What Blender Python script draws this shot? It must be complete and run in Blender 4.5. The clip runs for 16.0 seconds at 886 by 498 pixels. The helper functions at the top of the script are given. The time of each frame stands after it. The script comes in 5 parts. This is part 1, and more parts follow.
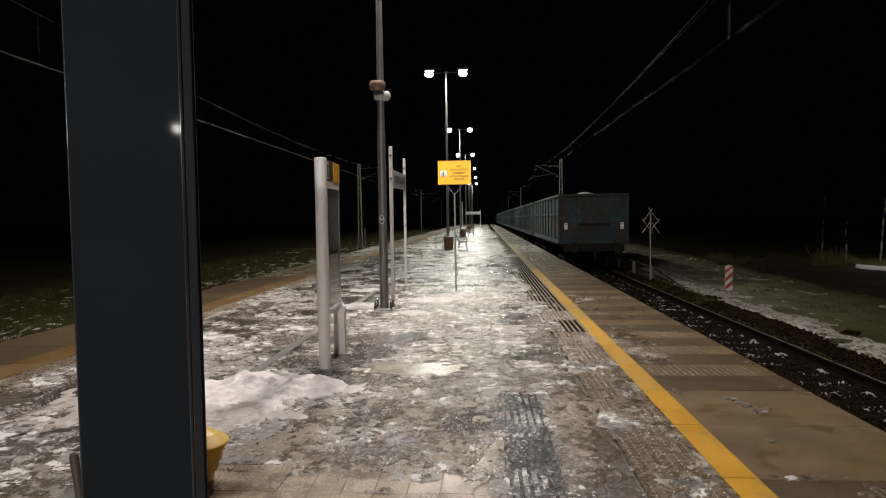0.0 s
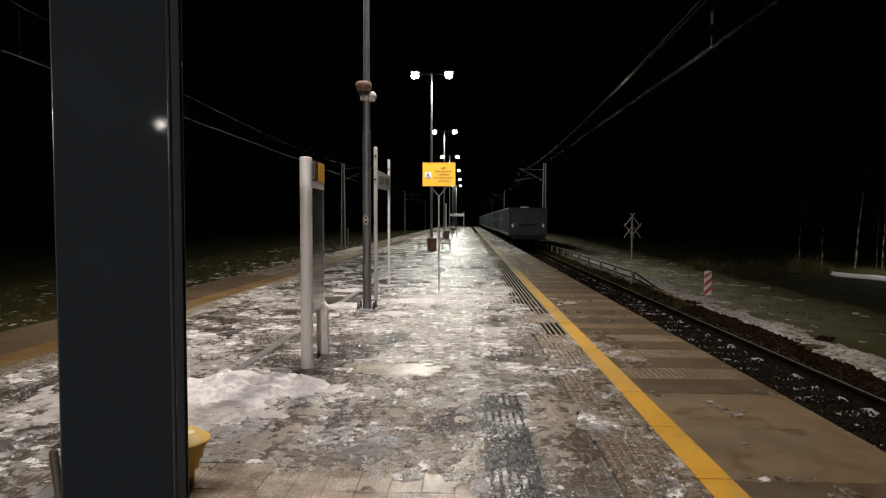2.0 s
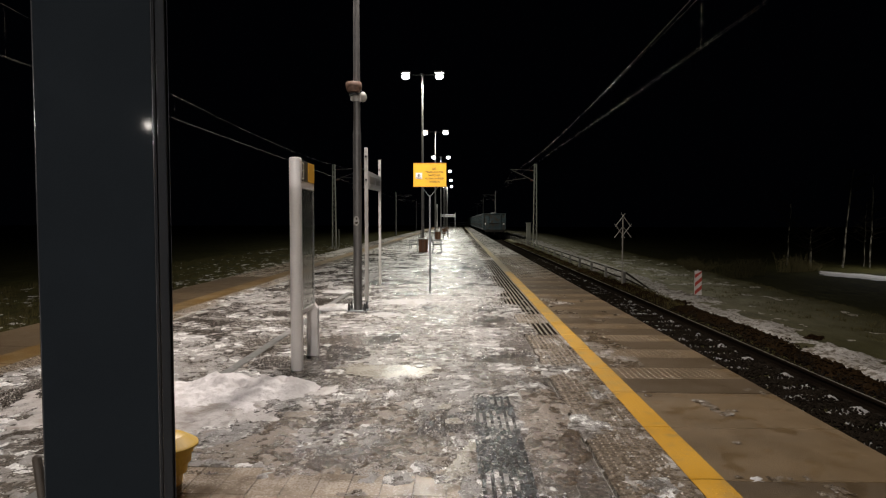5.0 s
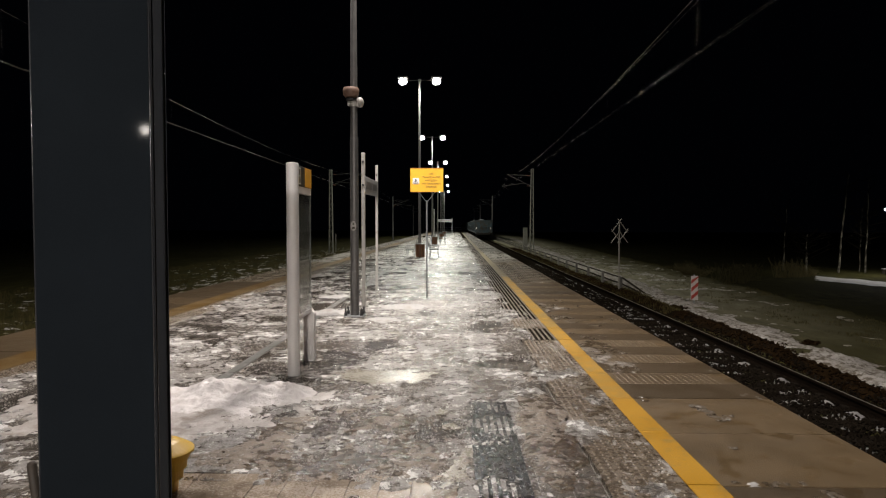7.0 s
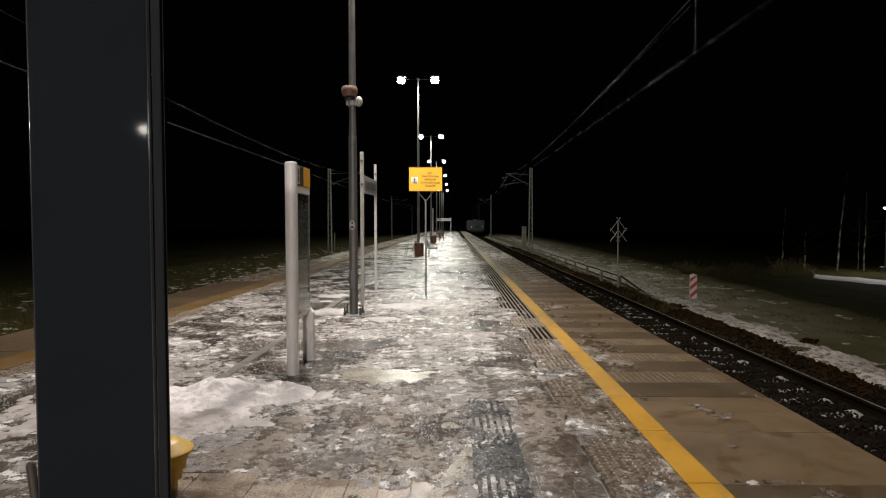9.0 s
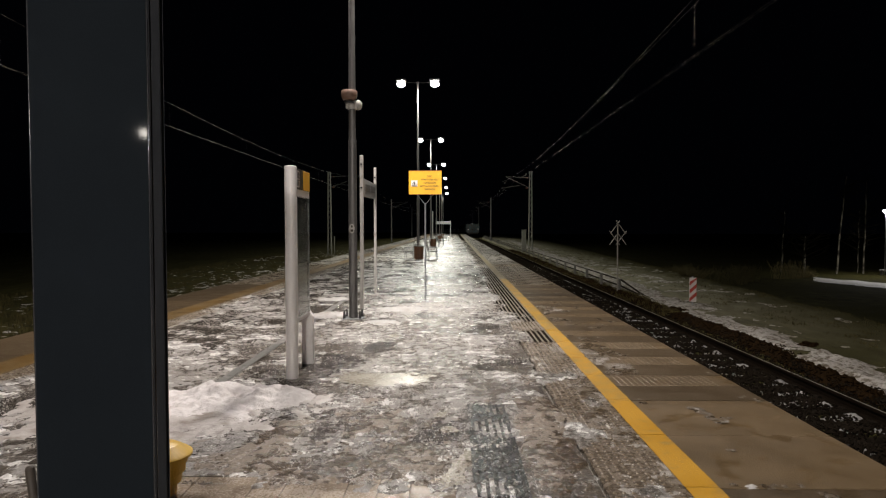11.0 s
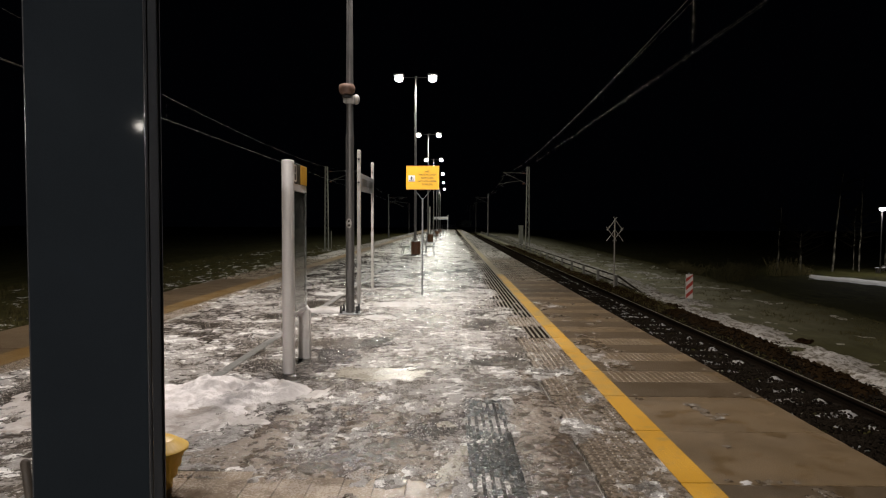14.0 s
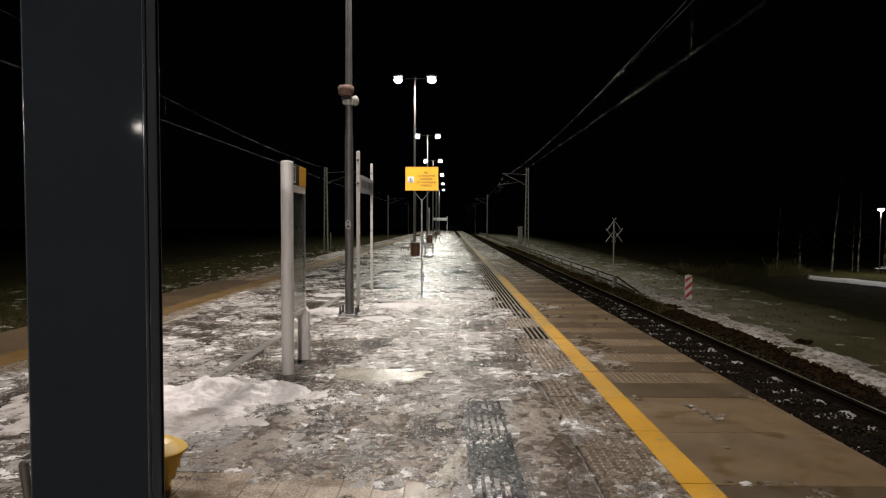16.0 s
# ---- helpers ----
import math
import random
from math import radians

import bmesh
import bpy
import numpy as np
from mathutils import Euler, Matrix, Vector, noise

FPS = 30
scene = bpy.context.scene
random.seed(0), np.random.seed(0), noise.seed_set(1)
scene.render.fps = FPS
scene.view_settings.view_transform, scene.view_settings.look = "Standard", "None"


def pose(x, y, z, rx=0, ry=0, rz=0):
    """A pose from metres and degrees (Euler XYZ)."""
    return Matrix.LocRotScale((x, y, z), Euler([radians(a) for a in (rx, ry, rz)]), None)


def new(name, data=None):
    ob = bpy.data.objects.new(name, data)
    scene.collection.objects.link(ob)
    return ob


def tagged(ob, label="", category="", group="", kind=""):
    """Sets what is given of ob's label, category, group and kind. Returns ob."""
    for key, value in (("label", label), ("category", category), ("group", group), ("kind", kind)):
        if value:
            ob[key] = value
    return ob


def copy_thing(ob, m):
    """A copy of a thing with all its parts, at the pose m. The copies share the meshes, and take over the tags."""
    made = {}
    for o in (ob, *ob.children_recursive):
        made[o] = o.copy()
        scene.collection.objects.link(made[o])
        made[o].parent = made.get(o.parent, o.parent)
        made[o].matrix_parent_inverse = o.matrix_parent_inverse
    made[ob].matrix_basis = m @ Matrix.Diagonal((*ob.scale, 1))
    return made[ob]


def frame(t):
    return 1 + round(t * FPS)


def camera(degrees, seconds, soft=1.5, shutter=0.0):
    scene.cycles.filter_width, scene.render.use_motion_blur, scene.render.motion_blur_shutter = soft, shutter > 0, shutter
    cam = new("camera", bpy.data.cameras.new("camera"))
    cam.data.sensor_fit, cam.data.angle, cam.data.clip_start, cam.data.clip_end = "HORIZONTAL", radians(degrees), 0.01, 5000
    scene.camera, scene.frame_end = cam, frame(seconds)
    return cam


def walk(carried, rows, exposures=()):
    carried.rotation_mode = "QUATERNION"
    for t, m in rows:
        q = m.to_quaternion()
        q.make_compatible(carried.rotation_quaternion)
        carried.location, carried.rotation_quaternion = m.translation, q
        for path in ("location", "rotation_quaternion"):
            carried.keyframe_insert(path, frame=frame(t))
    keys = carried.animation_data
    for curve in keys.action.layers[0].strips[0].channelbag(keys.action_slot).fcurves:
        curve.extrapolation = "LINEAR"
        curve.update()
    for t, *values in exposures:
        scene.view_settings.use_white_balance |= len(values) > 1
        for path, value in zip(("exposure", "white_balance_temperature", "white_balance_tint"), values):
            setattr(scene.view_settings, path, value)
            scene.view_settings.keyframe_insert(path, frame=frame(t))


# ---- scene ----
cam = camera(70.96, 16.0, soft=1.2)
PATH = [
    (0.0, pose(0.0004, 0.0103, 1.6330, 87.201, 0.793, 3.756)),
    (0.5, pose(0.0019, 0.0030, 1.6306, 87.043, 0.421, 3.831)),
    (1.0, pose(0.0027, -0.0057, 1.6363, 87.453, 0.164, 3.883)),
    (1.5, pose(0.0011, -0.0293, 1.6389, 87.489, 0.094, 3.493)),
    (2.0, pose(-0.0081, -0.0287, 1.6352, 87.328, -0.181, 2.234)),
    (2.5, pose(-0.0110, -0.0200, 1.6346, 87.295, -0.314, 1.743)),
    (3.0, pose(-0.0097, -0.0004, 1.6349, 87.616, -0.201, 1.765)),
    (3.5, pose(-0.0126, -0.0029, 1.6328, 87.581, -0.253, 1.606)),
    (4.0, pose(-0.0089, 0.0059, 1.6277, 87.070, -0.066, 1.462)),
    (6.5, pose(-0.0021, 0.0007, 1.6414, 88.009, 0.032, 1.391)),
    (7.0, pose(-0.0045, 0.0007, 1.6351, 87.862, -0.059, 1.145)),
    (7.5, pose(-0.0068, 0.0048, 1.6349, 87.943, -0.027, 1.215)),
    (8.0, pose(-0.0033, -0.0067, 1.6383, 87.860, 0.005, 1.303)),
    (8.5, pose(-0.0076, -0.0081, 1.6402, 87.999, 0.109, 1.167)),
    (9.0, pose(-0.0055, 0.0023, 1.6356, 87.771, 0.053, 1.037)),
    (11.5, pose(0.0005, -0.0075, 1.6437, 88.080, 0.052, 1.009)),
    (12.0, pose(-0.0013, -0.0028, 1.6383, 88.076, -0.023, 0.854)),
    (12.5, pose(-0.0033, -0.0002, 1.6396, 88.042, -0.132, 0.920)),
    (13.0, pose(-0.0039, -0.0029, 1.6368, 88.031, -0.245, 0.881)),
    (13.5, pose(-0.0020, -0.0037, 1.6378, 87.932, -0.318, 0.658)),
    (14.0, pose(-0.0024, 0.0003, 1.6415, 87.622, -0.277, 0.756)),
    (14.5, pose(-0.0022, -0.0086, 1.6410, 87.738, -0.276, 0.737)),
    (15.0, pose(-0.0033, -0.0049, 1.6396, 87.632, -0.266, 0.635)),
    (15.5, pose(0.0023, 0.0045, 1.6362, 87.758, -0.167, 0.687)),
    (16.0, pose(0.0000, 0.0000, 1.6400, 87.725, -0.218, 0.696)),
]
walk(cam, PATH, exposures=[(0.0, 0.0), (16.0, 0.0)])

# ---------------------------------------------------------------- world and lamps
world = bpy.data.worlds.new("night_sky")
scene.world = world
world.use_nodes = True
world.node_tree.nodes["Background"].inputs["Color"].default_value = (0.35, 0.42, 0.75, 1)
world.node_tree.nodes["Background"].inputs["Strength"].default_value = 0.0009

LAMP_Y = [-9.8, 11.15, 33.4, 54.7, 76.0, 97.3, 118.6, 139.9]
LAMP_Z = 9.4
LAMP_X = {y: -1.82 if y < 20 else -1.9 - 0.0053 * (y - 28.0) for y in LAMP_Y}
LAMP_POWER = 830.0
LAMP_COLOUR = (1.0, 0.915, 0.86)
FAR_COLOUR = (0.95, 0.945, 0.84)


def lamp_light(x, y, z, power, colour, size=0.6):
    data = bpy.data.lights.new("lamp_light", "AREA")
    data.shape, data.size, data.energy, data.color = "DISK", size, power, colour
    ob = new("lamp_light", data)
    ob.matrix_world = pose(x, y, z, 0, 0, 0)
    return ob


# the lamp at -9.8 is unseen; its extra power lifts stand and foreground
for ly in LAMP_Y:
    for sx in (-0.9, 0.9):
        lamp_light(LAMP_X[ly] + sx, ly, LAMP_Z - 0.38, LAMP_POWER * (1.5 if ly < 0 else 1.0), LAMP_COLOUR if ly < 25 else FAR_COLOUR)
lamp_light(36.0, 52.5, 2.86, 450.0, (0.98, 0.96, 0.92), 0.3)

# unseen lower lamp, placed by its reflection in the column; power raised as fill
data = bpy.data.lights.new("rear_fill_light", "POINT")
data.energy, data.color, data.shadow_soft_size = 2300.0, (1.0, 0.93, 0.84), 0.09
new("rear_fill_light", data).matrix_world = pose(0.17, -9.8, 3.87)


# ---------------------------------------------------------------- materials
def material(name, low, high, fine=40.0, coarse=2.0, rough=(0.5, 0.8), metal=0.0, bump=0.15, stain=None,
             stain_at=(0.55, 0.7), stain_scale=0.7, vary=0.0, spec=0.5, bump_size=0.01, wet=None, still=False):
    """Two scales of variation between two colours, optional stains, fine relief, and wet spots."""
    m = bpy.data.materials.new(name)
    m.use_nodes = True
    nt = m.node_tree
    N, L = nt.nodes, nt.links
    b = N["Principled BSDF"]
    place = N.new("ShaderNodeNewGeometry").outputs["Position"] if still else N.new("ShaderNodeTexCoord").outputs["Object"]

    def nz(scale, detail=6.0, rgh=0.6):
        n = N.new("ShaderNodeTexNoise")
        n.inputs["Scale"].default_value, n.inputs["Detail"].default_value = scale, detail
        n.inputs["Roughness"].default_value = rgh
        L.new(place, n.inputs["Vector"])
        return n

    def ramp(src, lo, hi, a=0.0, bb=1.0):
        r = N.new("ShaderNodeMapRange")
        r.inputs["From Min"].default_value, r.inputs["From Max"].default_value = lo, hi
        r.inputs["To Min"].default_value, r.inputs["To Max"].default_value = a, bb
        L.new(src, r.inputs["Value"])
        return r.outputs["Result"]

    def mix(fac, c1, c2):
        x = N.new("ShaderNodeMix")
        x.data_type = "RGBA"
        L.new(fac, x.inputs["Factor"])
        for sock, c in ((x.inputs["A"], c1), (x.inputs["B"], c2)):
            if isinstance(c, tuple):
                sock.default_value = (*c, 1)
            else:
                L.new(c, sock)
        return x.outputs["Result"]

    f1, f2 = nz(fine), nz(coarse, 5.0)
    both = N.new("ShaderNodeMath")
    both.operation = "ADD"
    L.new(f1.outputs["Fac"], both.inputs[0])
    L.new(f2.outputs["Fac"], both.inputs[1])
    col = mix(ramp(both.outputs[0], 0.7, 1.3), low, high)
    if stain:
        s = nz(stain_scale, 8.0, 0.65)
        col = mix(ramp(s.outputs["Fac"], *stain_at), col, stain)
    if vary:
        info = N.new("ShaderNodeObjectInfo")
        hsv = N.new("ShaderNodeHueSaturation")
        L.new(ramp(info.outputs["Random"], 0, 1, 1 - vary, 1 + vary), hsv.inputs["Value"])
        L.new(col, hsv.inputs["Color"])
        col = hsv.outputs["Color"]
    L.new(col, b.inputs["Base Color"])
    rg = ramp(both.outputs[0], 0.75, 1.25, *rough)
    if wet:
        w = nz(wet[0], 5.0, 0.55)
        x = N.new("ShaderNodeMix")
        x.data_type = "FLOAT"
        L.new(ramp(w.outputs["Fac"], wet[1], wet[2]), x.inputs["Factor"])
        L.new(rg, x.inputs[2])
        x.inputs[3].default_value = wet[3]
        rg = x.outputs[0]
    L.new(rg, b.inputs["Roughness"])
    b.inputs["Metallic"].default_value = metal
    b.inputs["Specular IOR Level"].default_value = spec
    if bump:
        bp = N.new("ShaderNodeBump")
        bp.inputs["Strength"].default_value, bp.inputs["Distance"].default_value = bump, bump_size
        L.new(f1.outputs["Fac"], bp.inputs["Height"])
        L.new(bp.outputs["Normal"], b.inputs["Normal"])
    return m


def slush(name, bare, flake, bright, size=7.0, share=0.5, rough=(0.22, 0.5), relief=0.012, vary=0.0, white=0.6):
    """Wet bare ground under crisp flakes of trodden ice, with grains and brighter crusts."""
    m = bpy.data.materials.new(name)
    m.use_nodes = True
    N, L = m.node_tree.nodes, m.node_tree.links
    b = N["Principled BSDF"]
    place = N.new("ShaderNodeNewGeometry").outputs["Position"]

    def nz(scale, detail, rgh):
        n = N.new("ShaderNodeTexNoise")
        n.inputs["Scale"].default_value, n.inputs["Detail"].default_value, n.inputs["Roughness"].default_value = scale, detail, rgh
        n.inputs["Distortion"].default_value = 0.25
        L.new(place, n.inputs["Vector"])
        return n.outputs["Fac"]

    def calc(op, a, c):
        x = N.new("ShaderNodeMath")
        x.operation = op
        for s, v in zip(x.inputs, (a, c)):
            if isinstance(v, (int, float)):
                s.default_value = v
            else:
                L.new(v, s)
        return x.outputs[0]

    def step(src, lo, hi, a=0.0, c=1.0):
        r = N.new("ShaderNodeMapRange")
        for s, v in zip(("From Min", "From Max", "To Min", "To Max"), (lo, hi, a, c)):
            r.inputs[s].default_value = v
        L.new(src, r.inputs["Value"])
        return r.outputs["Result"]

    def blend(f, c1, c2):
        x = N.new("ShaderNodeMix")
        x.data_type = "RGBA"
        L.new(f, x.inputs["Factor"])
        for s, c in ((x.inputs["A"], c1), (x.inputs["B"], c2)):
            if isinstance(c, tuple):
                s.default_value = (*c, 1)
            else:
                L.new(c, s)
        return x.outputs["Result"]

    fine, mid, wide, grain = nz(size, 6.0, 0.60), nz(size * 2.6, 6.0, 0.62), nz(0.55, 2.0, 0.5), nz(85.0, 3.0, 0.6)
    patch, ripple = nz(1.7, 4.0, 0.55), nz(26.0, 3.0, 0.55)
    edge = 1.0 - share
    body = calc("ADD", calc("MULTIPLY", fine, 0.62), calc("ADD", calc("MULTIPLY", patch, 0.38), calc("MULTIPLY", calc("SUBTRACT", wide, 0.5), 0.35)))
    isslush = step(body, edge - 0.035, edge + 0.035)
    crust = calc("ADD", nz(size * 0.9, 6.0, 0.57), calc("MULTIPLY", calc("SUBTRACT", patch, 0.5), 0.55))
    isflake = step(crust, white, white + 0.012)
    col = blend(step(mid, 0.36, 0.64), tuple(v * 0.42 for v in bare), bare)
    col = blend(isslush, col, blend(step(mid, 0.34, 0.66), tuple(v * 0.74 for v in flake), flake))
    col = blend(isflake, col, blend(step(mid, 0.3, 0.6), tuple(v * 0.82 for v in bright), bright))
    # tiny bright dots put the sparkle of wet ice into the colour
    sparkle = step(calc("ADD", nz(31.0, 4.0, 0.65), calc("MULTIPLY", calc("SUBTRACT", patch, 0.5), 0.35)), 0.635, 0.65)
    col = blend(sparkle, col, bright)
    hsv = N.new("ShaderNodeHueSaturation")
    L.new(col, hsv.inputs["Color"])
    L.new(step(grain, 0.3, 0.7, 0.74, 1.26), hsv.inputs["Value"])
    col = hsv.outputs["Color"]
    if vary:
        h2, info = N.new("ShaderNodeHueSaturation"), N.new("ShaderNodeObjectInfo")
        L.new(col, h2.inputs["Color"])
        L.new(step(info.outputs["Random"], 0, 1, 1 - vary, 1 + vary), h2.inputs["Value"])
        col = h2.outputs["Color"]
    L.new(col, b.inputs["Base Color"])
    wetness = calc("ADD", step(isslush, 0, 1, rough[0], rough[1]), step(isflake, 0, 1, 0.0, 0.08))
    L.new(calc("ADD", wetness, step(mid, 0.3, 0.7, -0.08, 0.10)), b.inputs["Roughness"])
    b.inputs["Specular IOR Level"].default_value = 0.36
    hgt = calc("ADD", calc("MULTIPLY", step(crust, white - 0.02, white + 0.03), 0.7), calc("MULTIPLY", step(body, edge - 0.10, edge + 0.12), 0.8))
    hgt = calc("ADD", hgt, calc("ADD", calc("MULTIPLY", mid, 0.55), calc("ADD", calc("MULTIPLY", ripple, 0.75), calc("MULTIPLY", grain, 0.10))))
    bp = N.new("ShaderNodeBump")
    bp.inputs["Strength"].default_value, bp.inputs["Distance"].default_value = 0.9, relief
    L.new(hgt, bp.inputs["Height"])
    L.new(bp.outputs["Normal"], b.inputs["Normal"])
    return m


def frosted_verge(name, soil, blade, frost):
    """Dead grass on dark soil; a thin dusting of frost lies along the shoulder of the track and fades outwards."""
    m = bpy.data.materials.new(name)
    m.use_nodes = True
    N, L = m.node_tree.nodes, m.node_tree.links
    b = N["Principled BSDF"]
    place = N.new("ShaderNodeNewGeometry").outputs["Position"]
    axes = N.new("ShaderNodeSeparateXYZ")
    L.new(place, axes.inputs[0])

    def nz(scale, detail, rgh, squeeze=1.0):
        mp, n = N.new("ShaderNodeMapping"), N.new("ShaderNodeTexNoise")
        mp.inputs["Scale"].default_value = (1.0, squeeze, 1.0)
        L.new(place, mp.inputs["Vector"])
        n.inputs["Scale"].default_value, n.inputs["Detail"].default_value, n.inputs["Roughness"].default_value = scale, detail, rgh
        L.new(mp.outputs[0], n.inputs["Vector"])
        return n.outputs["Fac"]

    def calc(op, a, c):
        x = N.new("ShaderNodeMath")
        x.operation = op
        for k, v in enumerate((a, c)):
            if isinstance(v, (int, float)):
                x.inputs[k].default_value = v
            else:
                L.new(v, x.inputs[k])
        return x.outputs[0]

    def soft(src, lo, hi, a=0.0, c=1.0):
        r = N.new("ShaderNodeMapRange")
        r.interpolation_type = "SMOOTHSTEP"
        for k, v in zip(("From Min", "From Max", "To Min", "To Max"), (lo, hi, a, c)):
            r.inputs[k].default_value = v
        L.new(src, r.inputs["Value"])
        return r.outputs["Result"]

    def blend(f, c1, c2):
        x = N.new("ShaderNodeMix")
        x.data_type = "RGBA"
        L.new(f, x.inputs["Factor"])
        for k, c in (("A", c1), ("B", c2)):
            if isinstance(c, tuple):
                x.inputs[k].default_value = (*c, 1)
            else:
                L.new(c, x.inputs[k])
        return x.outputs["Result"]

    fine, mid, wide = nz(22.0, 5.0, 0.65), nz(2.2, 6.0, 0.65, 0.35), nz(0.35, 4.0, 0.55, 0.5)
    col = blend(soft(calc("ADD", calc("MULTIPLY", fine, 0.5), calc("MULTIPLY", mid, 0.5)), 0.40, 0.60), soil, blade)
    col = blend(soft(wide, 0.42, 0.62), col, tuple(v * 0.55 for v in blade))
    across = calc("DIVIDE", calc("SUBTRACT", axes.outputs[0], 6.3), calc("ADD", calc("MULTIPLY", axes.outputs[1], 0.055), 3.2))
    dust = calc("MULTIPLY", soft(across, 0.5, 1.3, 1.0, 0.0), soft(axes.outputs[0], 6.0, 6.5))
    dust = calc("MULTIPLY", dust, soft(axes.outputs[1], 9.0, 26.0, 0.03, 1.0))
    lumps = soft(calc("ADD", calc("MULTIPLY", mid, 0.7), calc("MULTIPLY", fine, 0.3)), 0.34, 0.66, 0.45, 1.0)
    col = blend(calc("MULTIPLY", dust, lumps), col, frost)
    L.new(col, b.inputs["Base Color"])
    b.inputs["Roughness"].default_value = 0.92
    b.inputs["Specular IOR Level"].default_value = 0.04
    bp = N.new("ShaderNodeBump")
    bp.inputs["Strength"].default_value, bp.inputs["Distance"].default_value = 0.7, 0.025
    L.new(fine, bp.inputs["Height"])
    L.new(bp.outputs["Normal"], b.inputs["Normal"])
    return m


def glow(name, colour, strength):
    m = bpy.data.materials.new(name)
    m.use_nodes = True
    b = m.node_tree.nodes["Principled BSDF"]
    b.inputs["Base Color"].default_value = (0.8, 0.8, 0.8, 1)
    b.inputs["Emission Color"].default_value = (*colour, 1)
    b.inputs["Emission Strength"].default_value = strength
    return m


M_SLAB = material("wet_concrete", (0.073, 0.048, 0.0225), (0.114, 0.077, 0.039), 60, 2.6, (0.42, 0.60), bump=0.5,
                  stain=(0.064, 0.043, 0.021), stain_at=(0.46, 0.70), stain_scale=1.6, vary=0.34, wet=(4.0, 0.55, 0.62, 0.30), bump_size=0.006, still=True)
M_PAVER = slush("slush_covered_paver", (0.140, 0.119, 0.097), (0.262, 0.241, 0.219), (0.66, 0.640, 0.618), 8.0, 0.47, (0.20, 0.42), 0.014, vary=0.06, white=0.615)
M_CLEAN = material("swept_paver", (0.26, 0.207, 0.155), (0.385, 0.32, 0.252), 60, 3.0, (0.16, 0.34), bump=0.25, stain=(0.105, 0.076, 0.050), stain_at=(0.46, 0.62),
                   stain_scale=2.0, vary=0.08, bump_size=0.005, still=True)
# far slabs, paler and smoother than the near ones
M_FAR_SLAB = slush("pale_far_slab", (0.16, 0.14, 0.115), (0.24, 0.22, 0.20), (0.34, 0.32, 0.30), 3.0, 0.5, (0.24, 0.42), 0.006)
M_STUD = material("wet_stud", (0.120, 0.092, 0.060), (0.18, 0.145, 0.102), 60, 2, (0.20, 0.34), bump=0.05, spec=0.3)
M_YELLOW = material("yellow_line_paint", (0.385, 0.190, 0.005), (0.49, 0.258, 0.009), 55, 1.7, (0.4, 0.6), bump=0.3,
                    stain=(0.29, 0.18, 0.045), stain_at=(0.53, 0.70), stain_scale=4.5, bump_size=0.006, still=True)
M_ICE = slush("packed_ice", (0.160, 0.141, 0.121), (0.312, 0.294, 0.275), (0.70, 0.682, 0.662), 8.0, 0.50, (0.22, 0.45), 0.020, white=0.585)
M_SNOW = material("old_snow", (0.54, 0.505, 0.495), (0.74, 0.705, 0.695), 34, 4.5, (0.55, 0.75), bump=0.7, stain=(0.46, 0.41, 0.385),
                  stain_at=(0.54, 0.76), stain_scale=5.0, bump_size=0.016, still=True)
M_SLUSHY = material("grey_trodden_snow", (0.31, 0.282, 0.262), (0.52, 0.485, 0.465), 30, 3.5, (0.30, 0.55), bump=0.6, stain=(0.23, 0.195, 0.165),
                    stain_at=(0.50, 0.62), stain_scale=4.0, bump_size=0.014, still=True)
M_CRUST = slush("dirty_ice_crust", (0.10, 0.073, 0.045), (0.160, 0.130, 0.098), (0.32, 0.29, 0.262), 10.0, 0.50, (0.2, 0.45), 0.012)
M_SCRAP = material("grey_old_snow", (0.30, 0.287, 0.277), (0.49, 0.475, 0.465), 30, 4.0, (0.4, 0.65), bump=0.5, stain=(0.28, 0.25, 0.22),
                   stain_at=(0.5, 0.66), stain_scale=5.0, bump_size=0.012, still=True)
# snow in the track bed, darker than the other old snow
M_RAILSNOW = material("dark_grey_snow", (0.10, 0.095, 0.09), (0.27, 0.262, 0.255), 30, 4.0, (0.5, 0.7), bump=0.5, bump_size=0.012, still=True)
M_WALL = material("platform_wall_concrete", (0.16, 0.15, 0.13), (0.26, 0.24, 0.21), 20, 0.8, (0.6, 0.9), bump=0.3)
M_GROUND = frosted_verge("earth_and_dead_grass", (0.020, 0.018, 0.009), (0.056, 0.051, 0.016), (0.225, 0.210, 0.150))
M_PATHSNOW = material("dirty_snow", (0.16, 0.142, 0.118), (0.46, 0.435, 0.405), 26, 2.2, (0.5, 0.8), bump=0.9, stain=(0.075, 0.058, 0.036),
                      stain_at=(0.49, 0.56), stain_scale=8.5, bump_size=0.03)
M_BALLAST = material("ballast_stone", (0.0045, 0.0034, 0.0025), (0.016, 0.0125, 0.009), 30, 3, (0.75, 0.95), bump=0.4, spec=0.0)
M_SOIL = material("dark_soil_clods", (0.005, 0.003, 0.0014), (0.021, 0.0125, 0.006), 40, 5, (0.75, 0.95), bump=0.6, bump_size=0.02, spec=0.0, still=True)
M_WATER = material("standing_meltwater", (0.20, 0.178, 0.14), (0.29, 0.262, 0.212), 40, 3, (0.20, 0.34), bump=0.25, bump_size=0.004, still=True)
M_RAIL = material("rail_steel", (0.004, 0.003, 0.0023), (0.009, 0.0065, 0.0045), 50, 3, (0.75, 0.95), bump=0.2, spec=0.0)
M_RAILTOP = material("polished_rail_glint", (0.16, 0.145, 0.125), (0.25, 0.23, 0.20), 90, 3, (0.30, 0.42), metal=0.3, bump=0.05)
